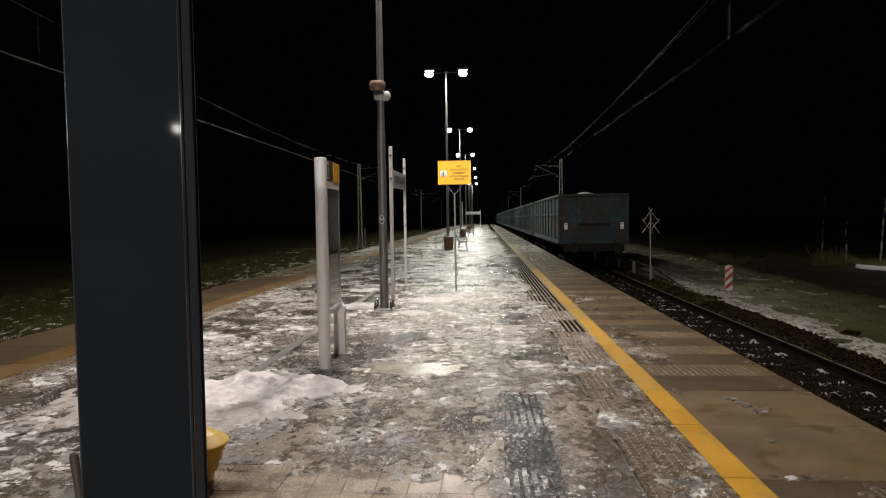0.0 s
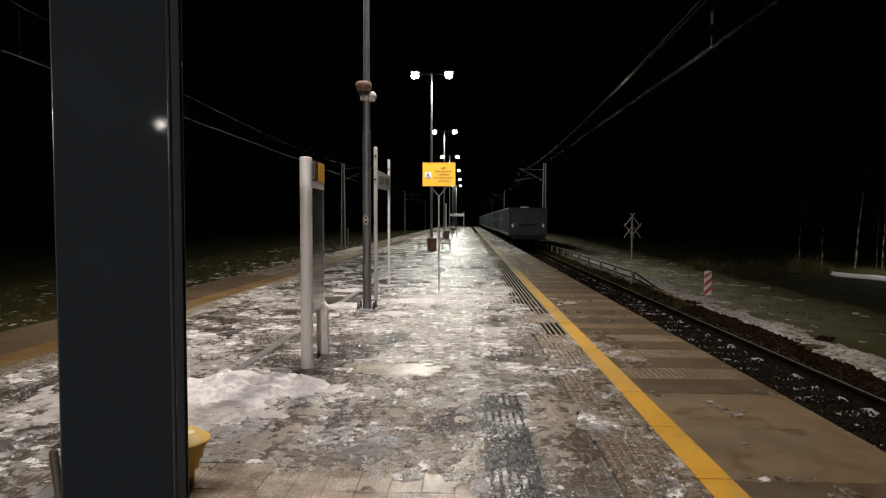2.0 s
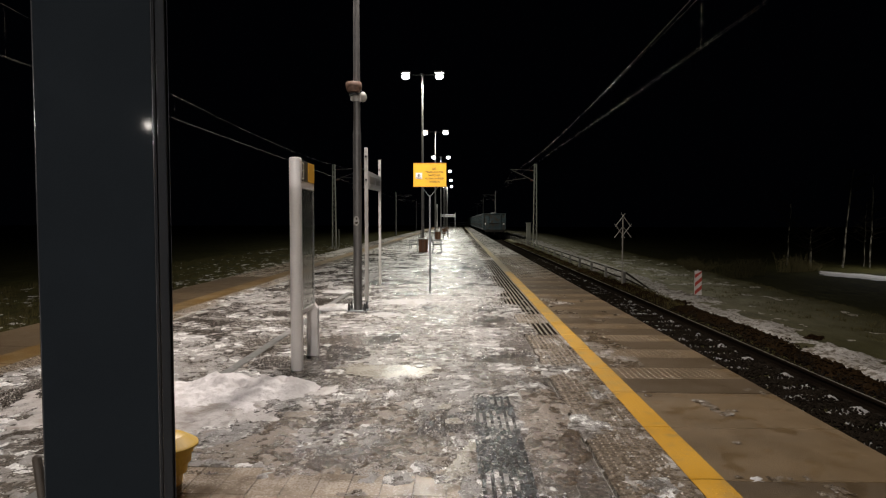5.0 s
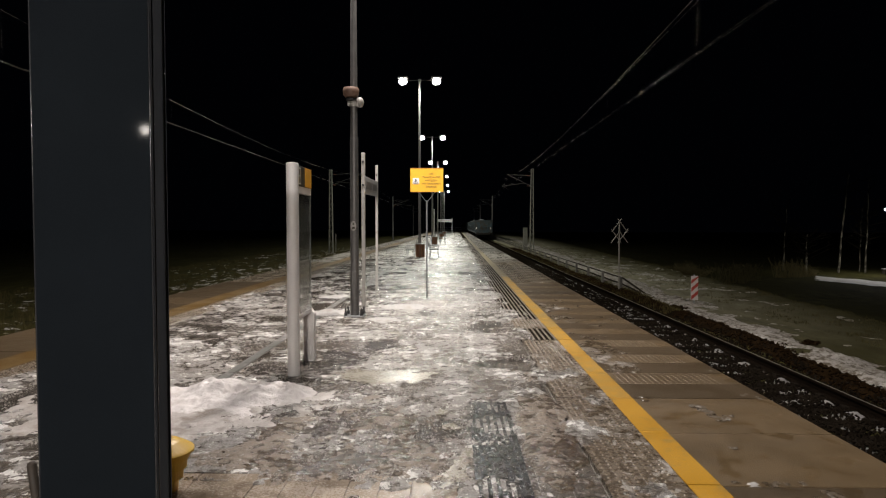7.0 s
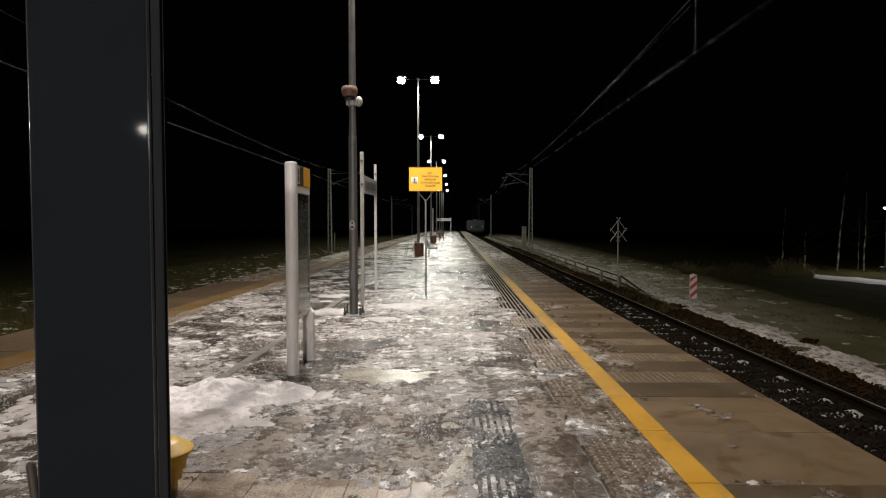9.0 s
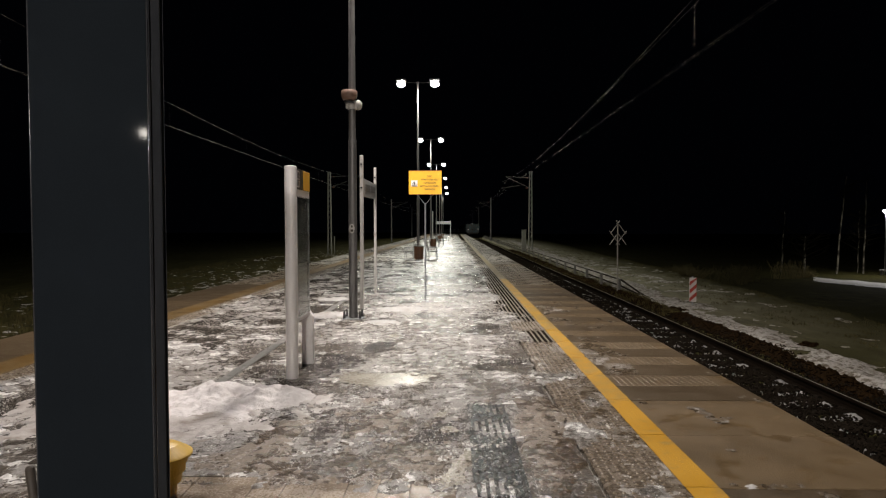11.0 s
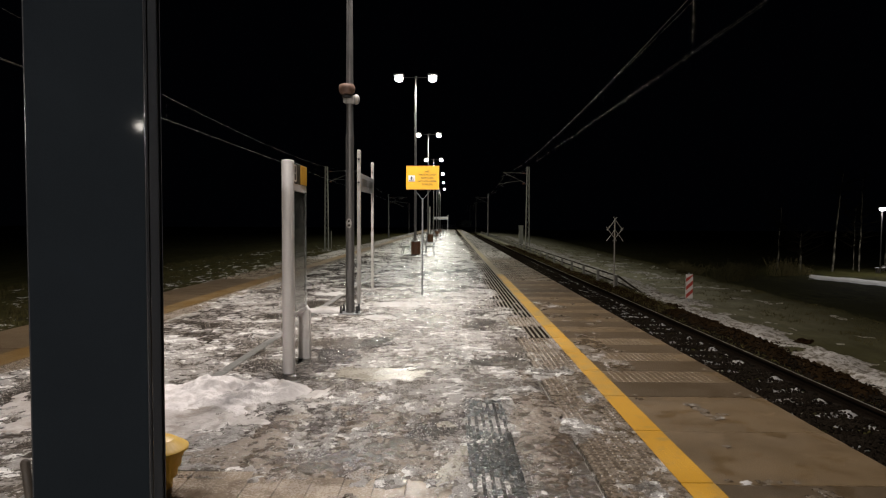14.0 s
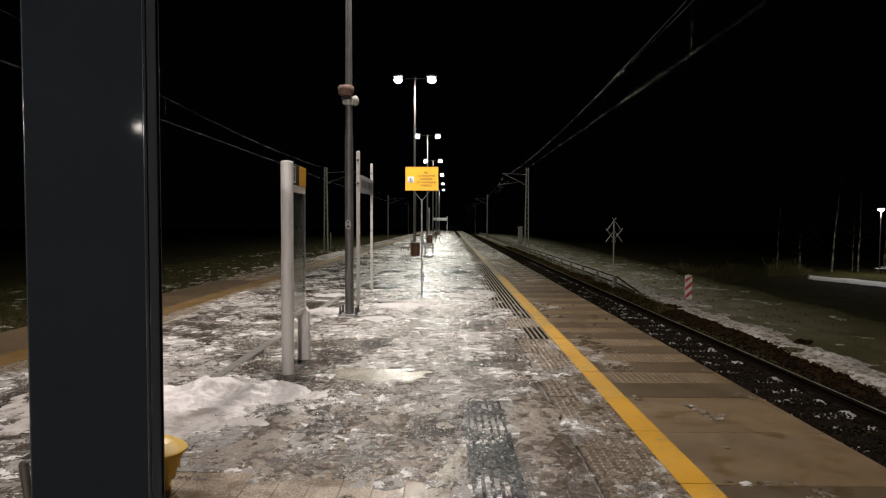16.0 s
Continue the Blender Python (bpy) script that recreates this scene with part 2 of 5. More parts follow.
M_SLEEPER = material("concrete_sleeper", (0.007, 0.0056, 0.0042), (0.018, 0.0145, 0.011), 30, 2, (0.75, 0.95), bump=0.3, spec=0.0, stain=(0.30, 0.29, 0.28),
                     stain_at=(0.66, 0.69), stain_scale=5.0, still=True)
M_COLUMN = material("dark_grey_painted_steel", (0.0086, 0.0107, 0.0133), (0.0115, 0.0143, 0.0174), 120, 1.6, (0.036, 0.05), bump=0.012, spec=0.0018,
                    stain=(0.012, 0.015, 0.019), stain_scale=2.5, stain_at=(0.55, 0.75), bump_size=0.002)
# column sides coloured lighter than the panel to make up for weak light there
M_COLSIDE = material("matt_lightened_steel", (0.050, 0.055, 0.063), (0.068, 0.074, 0.083), 60, 2, (0.85, 0.95), bump=0.05, spec=0.0)
M_TRIM = material("worn_dark_edge", (0.05, 0.053, 0.058), (0.08, 0.084, 0.09), 60, 2, (0.10, 0.15), metal=0.6, bump=0.02)
M_GALV = material("galvanised_steel", (0.22, 0.23, 0.24), (0.34, 0.35, 0.36), 60, 3, (0.35, 0.5), metal=0.7, bump=0.08)
M_POST = material("dark_galvanised_post", (0.105, 0.101, 0.099), (0.18, 0.173, 0.168), 60, 2.5, (0.40, 0.55), metal=0.5, bump=0.1)
M_WHITE = material("white_coated_steel", (0.78, 0.75, 0.745), (0.86, 0.83, 0.825), 70, 1.4, (0.35, 0.5), bump=0.05, stain=(0.55, 0.5, 0.47),
                   stain_at=(0.6, 0.8), stain_scale=2.0, bump_size=0.003)
M_BLACK = material("black_plastic", (0.015, 0.015, 0.016), (0.03, 0.03, 0.03), 60, 3, (0.4, 0.55), bump=0.05)
M_SIGN = material("yellow_sign_face", (0.76, 0.40, 0.012), (0.84, 0.46, 0.02), 40, 2, (0.4, 0.5), bump=0.03)
M_ORANGE = material("orange_yellow_sign_face", (0.72, 0.36, 0.01), (0.80, 0.42, 0.02), 40, 2, (0.4, 0.5), bump=0.03)
M_BUCKET = material("yellow_plastic", (0.62, 0.36, 0.007), (0.72, 0.43, 0.010), 30, 3, (0.4, 0.5), bump=0.08)
M_WOOD = material("brown_stained_wood", (0.10, 0.045, 0.02), (0.19, 0.085, 0.04), 40, 5, (0.5, 0.7), bump=0.3, vary=0.2)
M_DARKWOOD = material("weathered_handle_wood", (0.022, 0.017, 0.013), (0.048, 0.036, 0.026), 50, 8, (0.6, 0.8), bump=0.4)
M_SPEAKER = material("brown_speaker_housing", (0.115, 0.066, 0.046), (0.19, 0.115, 0.085), 40, 6, (0.5, 0.7), bump=0.2)
M_CASE = material("case_inner", (0.10, 0.10, 0.095), (0.15, 0.15, 0.14), 20, 2, (0.12, 0.2), bump=0.0)
M_PAPER = material("poster_paper", (0.30, 0.29, 0.27), (0.42, 0.41, 0.38), 12, 3, (0.6, 0.7), bump=0.0)
M_WAGON = material("faded_blue_grey_wagon_paint", (0.008, 0.0155, 0.019), (0.044, 0.066, 0.075), 9, 0.9, (0.6, 0.85), bump=0.3, spec=0.25, stain=(0.030, 0.021, 0.014),
                   stain_at=(0.46, 0.62), stain_scale=1.9, vary=0.25)
M_BOGIE = material("grimy_underframe", (0.007, 0.0062, 0.0054), (0.018, 0.015, 0.012), 30, 3, (0.7, 0.95), bump=0.4, spec=0.15)
M_LOAD = material("bulk_load", (0.12, 0.12, 0.12), (0.4, 0.4, 0.4), 10, 2, (0.7, 0.9), bump=0.8, bump_size=0.05)
M_RED = material("red_reflective_film", (0.20, 0.022, 0.014), (0.29, 0.036, 0.022), 60, 4, (0.35, 0.5), bump=0.03)
M_REFL = material("white_reflective_film", (0.75, 0.72, 0.70), (0.85, 0.82, 0.8), 60, 4, (0.35, 0.5), bump=0.03)
M_DULL = material("dirty_white_film", (0.33, 0.312, 0.292), (0.45, 0.43, 0.405), 30, 4, (0.45, 0.6), bump=0.05, stain=(0.25, 0.22, 0.19), stain_at=(0.55, 0.7), stain_scale=6.0)
M_FENCE = material("weathered_galvanised_rail", (0.075, 0.07, 0.06), (0.15, 0.142, 0.122), 30, 3, (0.6, 0.8), bump=0.3, stain=(0.05, 0.06, 0.045), stain_at=(0.52, 0.64), stain_scale=3.0)
# guard rail bars: the dark of their shadow side is put into the colour
M_RAILING = material("shadow_side_rail", (0.014, 0.012, 0.0095), (0.036, 0.031, 0.025), 30, 3, (0.7, 0.9), bump=0.3, spec=0.0)
M_SLATBACK = material("weathered_sign_back", (0.12, 0.11, 0.09), (0.22, 0.20, 0.17), 30, 3, (0.6, 0.8), bump=0.2)
M_MAST = material("mast_paint", (0.075, 0.074, 0.060), (0.135, 0.130, 0.105), 30, 2, (0.5, 0.7), bump=0.15)
M_WIRE = material("contact_wire_copper", (0.03, 0.027, 0.024), (0.26, 0.24, 0.21), 3, 0.25, (0.35, 0.45), metal=0.8, bump=0.0)
M_CERAMIC = material("brown_insulator", (0.12, 0.05, 0.03), (0.18, 0.08, 0.05), 30, 2, (0.2, 0.3), bump=0.0)
M_GRASS = material("dead_grass_blades", (0.030, 0.026, 0.009), (0.085, 0.070, 0.026), 9, 1.0, (0.7, 0.9), bump=0.0, spec=0.1)
# near-black blotches put the unlit stretches of trunk into the pale bark
M_BARK = material("bark", (0.06, 0.053, 0.038), (0.21, 0.19, 0.145), 14, 1.5, (0.7, 0.9), bump=0.8, bump_size=0.03, spec=0.1,
                  stain=(0.008, 0.007, 0.005), stain_at=(0.46, 0.54), stain_scale=1.1)
M_TWIG = material("bare_twigs", (0.004, 0.0032, 0.002), (0.010, 0.008, 0.005), 14, 1.5, (0.7, 0.9), bump=0.0, spec=0.0)
M_BRUSH = material("dry_brush_stalks", (0.036, 0.030, 0.013), (0.10, 0.083, 0.038), 14, 1.5, (0.7, 0.9), bump=0.0, spec=0.1)
M_LAMP = glow("lamp_glass", (1.0, 0.95, 0.88), 45.0)
M_LAMP_FAR = glow("street_lamp_glass", (0.95, 0.97, 1.0), 60.0)
M_TEXT = material("dark_sign_print", (0.03, 0.025, 0.015), (0.05, 0.04, 0.02), 60, 3, (0.5, 0.6), bump=0.0)
M_GREYPRINT = material("grey_print", (0.25, 0.25, 0.26), (0.32, 0.32, 0.33), 60, 3, (0.5, 0.6), bump=0.0)


# ---------------------------------------------------------------- mesh helpers
def box(bm, x, y, z, sx, sy, sz, bevel=0.0, turn=None):
    """A box centred at x, y, z."""
    r = bmesh.ops.create_cube(bm, size=1.0)
    vs = r["verts"]
    m = Matrix.Translation((x, y, z)) @ (turn or Matrix()) @ Matrix.Diagonal((sx, sy, sz, 1))
    bmesh.ops.transform(bm, matrix=m, verts=vs)
    if bevel:
        es = list({e for v in vs for e in v.link_edges})
        bmesh.ops.bevel(bm, geom=es, offset=bevel, segments=2, affect="EDGES", profile=0.5)


def rod(bm, a, b, r0, r1=None, seg=12, caps=True):
    """A round bar from a to b, tapered from r0 to r1."""
    a, b = Vector(a), Vector(b)
    d = b - a
    m = Matrix.Translation((a + b) / 2) @ d.to_track_quat("Z", "Y").to_matrix().to_4x4()
    bmesh.ops.create_cone(bm, cap_ends=caps, segments=seg, radius1=r0, radius2=r0 if r1 is None else r1, depth=d.length, matrix=m)


def bar(bm, a, b, w, h=None):
    """A square bar from a to b."""
    a, b = Vector(a), Vector(b)
    d = b - a
    m = Matrix.Translation((a + b) / 2) @ d.to_track_quat("Z", "Y").to_matrix().to_4x4() @ Matrix.Diagonal((w, h or w, d.length, 1))
    bmesh.ops.create_cube(bm, size=1.0, matrix=m)


def lathe(bm, profile, seg=24, x=0.0, y=0.0):
    """A solid of revolution about z from (radius, height) pairs."""
    rings = []
    for r, z in profile:
        rings.append([bm.verts.new((x + r * math.cos(2 * math.pi * i / seg), y + r * math.sin(2 * math.pi * i / seg), z)) for i in range(seg)])
    for a, b in zip(rings, rings[1:]):
        for i in range(seg):
            bm.faces.new((a[i], a[(i + 1) % seg], b[(i + 1) % seg], b[i]))
    bm.faces.new(rings[0][::-1])
    bm.faces.new(rings[-1])


def mesh_of(name, bm, mat, smooth=False):
    bmesh.ops.recalc_face_normals(bm, faces=bm.faces)
    me = bpy.data.meshes.new(name)
    bm.to_mesh(me)
    bm.free()
    if mat:
        me.materials.append(mat)
    if smooth:
        me.shade_smooth()
        me.set_sharp_from_angle(angle=radians(40))
    return me


def part(name, bm, mat, parent=None, label="", smooth=False):
    ob = new(name, mesh_of(name, bm, mat, smooth))
    if parent:
        ob.parent = parent
    if label:
        tagged(ob, label)
    return ob


def piece(name, me, parent, x, y, z=0.0, turn=0.0):
    ob = new(name, me)
    ob.parent = parent
    ob.matrix_basis = pose(x, y, z, 0, 0, turn)
    return ob


def thing(name, label, category, x=0, y=0, z=0, turn=0, group="", kind=""):
    e = new(name)
    e.empty_display_size = 0.2
    e.matrix_basis = pose(x, y, z, 0, 0, turn)
    return tagged(e, label, category, group, kind)


def raw(name, verts, faces, mat, parent=None, smooth=False):
    me = bpy.data.meshes.new(name)
    me.from_pydata([tuple(v) for v in verts], [], [tuple(f) for f in faces])
    me.materials.append(mat)
    if smooth:
        me.shade_smooth()
    ob = new(name, me)
    if parent:
        ob.parent = parent
    return ob


def lattice_noise(x, y, seed=0):
    """Smooth value noise on a unit lattice, 0 to 1, for arrays."""
    xi, yi = np.floor(x).astype(np.int64), np.floor(y).astype(np.int64)
    fx, fy = x - xi, y - yi
    fx, fy = fx * fx * (3 - 2 * fx), fy * fy * (3 - 2 * fy)

    def h(a, b):
        n = (a * 374761393 + b * 668265263 + seed * 982451653) & 0xFFFFFFFF
        n = ((n ^ (n >> 13)) * 1274126177) & 0xFFFFFFFF
        n = ((n ^ (n >> 16)) * 2246822519) & 0xFFFFFFFF
        return ((n ^ (n >> 15)) & 0xFFFFFF) / float(0xFFFFFF)

    a, b, c, d = h(xi, yi), h(xi + 1, yi), h(xi, yi + 1), h(xi + 1, yi + 1)
    return (a * (1 - fx) + b * fx) * (1 - fy) + (c * (1 - fx) + d * fx) * fy


def fbm(x, y, scale, octaves=4, seed=0, gain=0.5):
    """Sum of octaves, about 0 to 1; scale is the size of the largest lumps in metres."""
    out, amp, tot = np.zeros_like(x), 1.0, 0.0
    for o in range(octaves):
        k = 2.0 ** o / scale
        out += amp * lattice_noise(x * k + 17.3 * o, y * k - 9.1 * o, seed + o)
        tot += amp
        amp *= gain
    return out / tot


def sheet(name, xs, ys, height, mat, keep=None, parent=None, smooth=True):
    """A height field over a grid; keep: the lowest height that is kept."""
    X, Y = np.meshgrid(xs, ys)
    Z = height(X, Y)
    nx, ny = len(xs), len(ys)
    idx = np.arange(nx * ny).reshape(ny, nx)
    F = np.stack([idx[:-1, :-1], idx[:-1, 1:], idx[1:, 1:], idx[1:, :-1]], -1).reshape(-1, 4)
    V = np.stack([X, Y, Z], -1).reshape(-1, 3)
    if keep is not None:
        F = F[(V[F][:, :, 2] > keep).any(1)]
        used = np.unique(F)
        lut = np.full(len(V), -1)
        lut[used] = np.arange(len(used))
        V, F = V[used], lut[F]
    me = bpy.data.meshes.new(name)
    me.from_pydata(V.tolist(), [], F.tolist())
    me.materials.append(mat)
    if smooth:
        me.shade_smooth()
    ob = new(name, me)
    if parent:
        ob.parent = parent
    return ob


def lettering(text, size, mat, parent, m, name="lettering", align="CENTER"):
    """Flat lettering in the built-in font, as a mesh."""
    cu = bpy.data.curves.new(name, "FONT")
    cu.body, cu.size, cu.align_x, cu.align_y, cu.extrude = text, size, align, "CENTER", 0.001
    tmp = bpy.data.objects.new(name, cu)
    scene.collection.objects.link(tmp)
    me = bpy.data.meshes.new_from_object(tmp.evaluated_get(bpy.context.evaluated_depsgraph_get()))
    bpy.data.objects.remove(tmp)
    me.materials.clear()
    me.materials.append(mat)
    ob = new(name, me)
    ob.parent = parent
    ob.matrix_basis = m
    return ob


# ---------------------------------------------------------------- ground, platform, tracks
EDGE_R, EDGE_L = 2.97, -6.72
SLAB_R, SLAB_L = 0.95, -4.70
FAR_END, NEAR_END = 176.0, -56.0
RAIL_Z = -0.66
TRACK_R, TRACK_L = 4.60, -8.40


def ground_height(X, Y):
    """Beds of the tracks, the heaped shoulder, the flat verge and the lower fields."""
    r = np.interp(X, [-400, -60, -22, -17, -11.4, -10.6, -10.0, -6.8, -6.5, 2.7, 3.0, 6.0, 6.5, 7.0, 7.8, 9.5, 12.0, 15.0, 24.0, 60.0, 400.0],
                  [-1.6, -1.6, -1.3, -1.0, -0.95, -0.9, -0.9, -0.9, -1.4, -1.4, -0.86, -0.85, -0.74, -0.76, -0.80, -0.80, -0.83, -0.98, -1.6, -1.6, -1.6])
    crest = 9.8 + 0.07 * np.clip(Y, 0, 150)
    r = np.minimum(r, np.where(X > crest, np.maximum(-0.82 - 0.34 * (X - crest), -2.6), r))
    inside = ((X > -10.2) & (X < 6.1)).astype(float)
    bumpy = (fbm(X, Y, 1.6, 4, 5) - 0.5) * 0.16 + (fbm(X, Y, 0.3, 3, 9) - 0.5) * 0.08
    heap = np.exp(-((X - 5.92) / 0.20) ** 2) * np.clip(1.15 - np.abs(Y - 13.5) / 9.5, 0, 1) * (0.08 + 0.24 * fbm(X, Y, 1.0, 4, 31))
    return r + bumpy * (1 - 0.85 * inside) + heap


def graded(lo, hi, near, first, growth):
    """Grid lines from lo to hi, fine round near and coarser away from it."""
    out, step, v = [near], first, near
    while v < hi:
        v += step
        out.append(min(v, hi))
        step *= growth
    step, v = first, near
    while v > lo:
        v -= step
        out.insert(0, max(v, lo))
        step *= growth
    return np.array(out)


gx = np.concatenate([graded(-400, -17, -17, 0.6, 1.18)[:-1], np.arange(-17, -6.4, 0.16), np.linspace(-6.3, 2.6, 12), np.arange(2.7, 14.0, 0.12), graded(14.0, 400, 14.0, 0.3, 1.13)])
gy = graded(-120, 420, 12.0, 0.11, 1.018)
tagged(sheet("ground", gx, gy, ground_height, M_GROUND), "dark earth and dead grass beside the tracks", "ground", kind="structure")


def snow_verge(X, Y):
    band = np.exp(-np.abs((X - 6.66 - 0.04 * (Y - 12)) / 0.68) ** 3)
    n = fbm(X, Y, 0.8, 5, 71, 0.7)
    far = np.exp(-((X - 9.4) / 1.2) ** 2) * np.clip((Y - 22) / 6, 0, 1) * 0.45
    return ground_height(X, Y) + 0.16 * (np.maximum(band * 0.62, far * 0.5) + 1.7 * n - 1.18 - 0.05 * np.clip((10.0 - Y) / 4, 0, 1))


def flat_patch(name, xs, ys, over, mat, label, category):
    """A thin layer on the ground, kept where it stands above it."""
    X, Y = np.meshgrid(xs, ys)
    Z, G = over(X, Y), ground_height(X, Y)
    nx, ny = len(xs), len(ys)
    idx = np.arange(nx * ny).reshape(ny, nx)
    F = np.stack([idx[:-1, :-1], idx[:-1, 1:], idx[1:, 1:], idx[1:, :-1]], -1).reshape(-1, 4)
    up = ((Z - G).reshape(-1)[F] > -0.004).any(1)
    F = F[up]
    used = np.unique(F)
    lut = np.full(nx * ny, -1)
    lut[used] = np.arange(len(used))
    V = np.stack([X, Y, Z], -1).reshape(-1, 3)[used]
    me = bpy.data.meshes.new(name)
    me.from_pydata(V.tolist(), [], lut[F].tolist())
    me.materials.append(mat)
    me.shade_smooth()
    return tagged(new(name, me), label, category, kind="stuff")


flat_patch("verge_snow", np.arange(6.05, 12.4, 0.055), graded(4, 120, 12, 0.06, 1.012), snow_verge, M_PATHSNOW,
           "thin dirty snow lying in patches on the verge", "snow")


def soil_bank(X, Y):
    """Lumpy ridge of dug soil along the outer rail."""
    n = fbm(X, Y, 0.34, 5, 131, 0.62)
    band = np.exp(-np.abs((X - 5.98 - 0.006 * np.clip(Y - 23, 0, 60)) / 0.27) ** 4) * np.clip((74.0 - Y) / 10, 0, 1) * (1 + 0.35 * np.clip((Y - 18) / 4, 0, 1))
    return ground_height(X, Y) + 0.20 * (band * (0.30 + 0.75 * n) - 0.40)


flat_patch("soil_bank", np.arange(5.5, 6.9, 0.03), graded(3.0, 75.0, 9.0, 0.03, 1.006), soil_bank, M_SOIL, "ridge of dug brown soil beside the rail", "soil")


def rail_snow(X, Y):
    """Lumps of old snow left at the foot of the outer rail and between its sleepers."""
    n = fbm(X, Y, 0.22, 5, 151, 0.6)
    gaps = 0.5 - 0.5 * np.cos(2 * math.pi * (Y + 6.0) / 0.6)
    foot = np.exp(-((X - 5.20) / 0.065) ** 2) * gaps ** 1.5
    field = np.exp(-((X - 4.72) / 0.36) ** 4) * gaps
    return ground_height(X, Y) + 0.13 * (np.maximum(0.50 * foot, 0.20 * field) + n - 0.60)


flat_patch("rail_snow", np.arange(3.9, 5.32, 0.025), graded(6.0, 40.0, 9.0, 0.025, 1.006), rail_snow, M_RAILSNOW, "scattered lumps of old snow between the sleepers", "snow")


def bank_snow(X, Y):
    n = fbm(X, Y, 0.20, 4, 55, 0.65)
    near = np.clip(1.0 - np.abs(X + 10.6) / 3.2, 0, 1)
    return ground_height(X, Y) + 0.12 * (n + 0.10 * near - 0.70)


flat_patch("bank_snow", np.arange(-17.0, -9.2, 0.07), graded(4, 70, 12, 0.08, 1.012), bank_snow, M_SCRAP,
           "scattered scraps of old snow between dead grass", "snow")


def road_snow(X, Y):
    n = fbm(X, Y, 3.0, 4, 88)
    band = np.minimum(np.clip(1.1 - np.abs(Y - (51.6 - 2.6 * (X - 29.25))) / 4.6, -1, 1), np.clip((X - 0.575 * Y) / 1.2, -1, 1))
    return ground_height(X, Y) + 0.2 * (np.clip(band, -1, 0.35) + 0.5 * (n - 0.5))


flat_patch("road_snow", np.arange(24, 45, 0.2), np.arange(28, 60, 0.2), road_snow, M_SNOW, "pale snow lying along a side road", "snow")

platform = thing("platform", "wet concrete and paver island platform with yellow safety lines", "platform", kind="structure")
bm = bmesh.new()
box(bm, (EDGE_R + EDGE_L) / 2, (FAR_END + NEAR_END) / 2, -0.075, EDGE_R - EDGE_L - 0.3, FAR_END - NEAR_END, 0.06)
part("deck_base", bm, M_WALL, platform)
for sx in (EDGE_R - 0.16, EDGE_L + 0.16):
    bm = bmesh.new()
    box(bm, sx, (FAR_END + NEAR_END) / 2, -0.72, 0.2, FAR_END - NEAR_END, 1.2)
    part("retaining_wall", bm, M_WALL, platform)
bm = bmesh.new()
box(bm, (SLAB_L + SLAB_R) / 2, FAR_END - 0.2, -0.72, EDGE_R - EDGE_L - 0.6, 0.2, 1.2)
part("end_wall", bm, M_WALL, platform)
# dark bedding that shows in the joints between pavers
bm = bmesh.new()
box(bm, (SLAB_L + SLAB_R) / 2 - 0.013, (60.0 + NEAR_END) / 2, -0.0215, SLAB_R - SLAB_L - 0.030, 60.0 - NEAR_END, 0.03)
part("bedding", bm, material("sandy_joint_fill", (0.12, 0.10, 0.082), (0.22, 0.195, 0.17), 60, 3, (0.4, 0.6), bump=0.3, still=True), platform)
bm = bmesh.new()
box(bm, (SLAB_L + SLAB_R) / 2, (60.0 + FAR_END) / 2, -0.023, SLAB_R - SLAB_L - 0.02, FAR_END - 60.0, 0.046)
part("far_paving", bm, M_PAVER, platform)

# drain channel with its cover strip
bm = bmesh.new()
box(bm, -2.49, 60.0, -0.004, 0.12, 190.0, 0.024)
for k in range(90):
    box(bm, -2.49, 3.0 + k * 0.5, 0.009, 0.10, 0.46, 0.004)
part("drain_cover", bm, material("drain_concrete", (0.085, 0.083, 0.076), (0.14, 0.135, 0.122), 40, 3, (0.4, 0.55), bump=0.4, stain=(0.25, 0.23, 0.22), stain_at=(0.56, 0.62), stain_scale=3.0, still=True), platform)


def track(name, cx, label):
    """Two rails on concrete sleepers."""
    t = thing(name, label, "railway track", kind="structure")
    for sx in (-0.7535, 0.7535):
        bm = bmesh.new()
        L0, L1 = -100.0, 330.0
        prof = [(-0.075, -0.165), (0.075, -0.165), (0.075, -0.15), (0.012, -0.125), (0.012, -0.045), (0.036, -0.035), (0.036, -0.006),
                (-0.036, -0.006), (-0.036, -0.035), (-0.012, -0.045), (-0.012, -0.125), (-0.075, -0.15)]
        a = [bm.verts.new((cx + sx + x, L0, RAIL_Z + z)) for x, z in prof]
        b = [bm.verts.new((cx + sx + x, L1, RAIL_Z + z)) for x, z in prof]
        for i in range(len(prof)):
            bm.faces.new((a[i], a[(i + 1) % len(prof)], b[(i + 1) % len(prof)], b[i]))
        bm.faces.new(a)
        bm.faces.new(b[::-1])
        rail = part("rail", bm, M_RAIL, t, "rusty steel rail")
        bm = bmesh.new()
        # narrow pale strip: the polished head's lamp glint is put into its colour
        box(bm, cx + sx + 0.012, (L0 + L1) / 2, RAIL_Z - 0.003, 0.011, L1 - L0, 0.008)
        part("rail_head", bm, M_RAILTOP, rail, "polished running line with its glint in the colour")
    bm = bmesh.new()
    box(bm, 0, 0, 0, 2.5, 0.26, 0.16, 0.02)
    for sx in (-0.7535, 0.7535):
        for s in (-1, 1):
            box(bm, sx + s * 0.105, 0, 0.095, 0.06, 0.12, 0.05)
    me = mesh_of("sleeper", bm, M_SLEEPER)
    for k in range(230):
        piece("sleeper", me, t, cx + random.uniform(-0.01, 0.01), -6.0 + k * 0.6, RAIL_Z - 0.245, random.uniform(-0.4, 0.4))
    return t


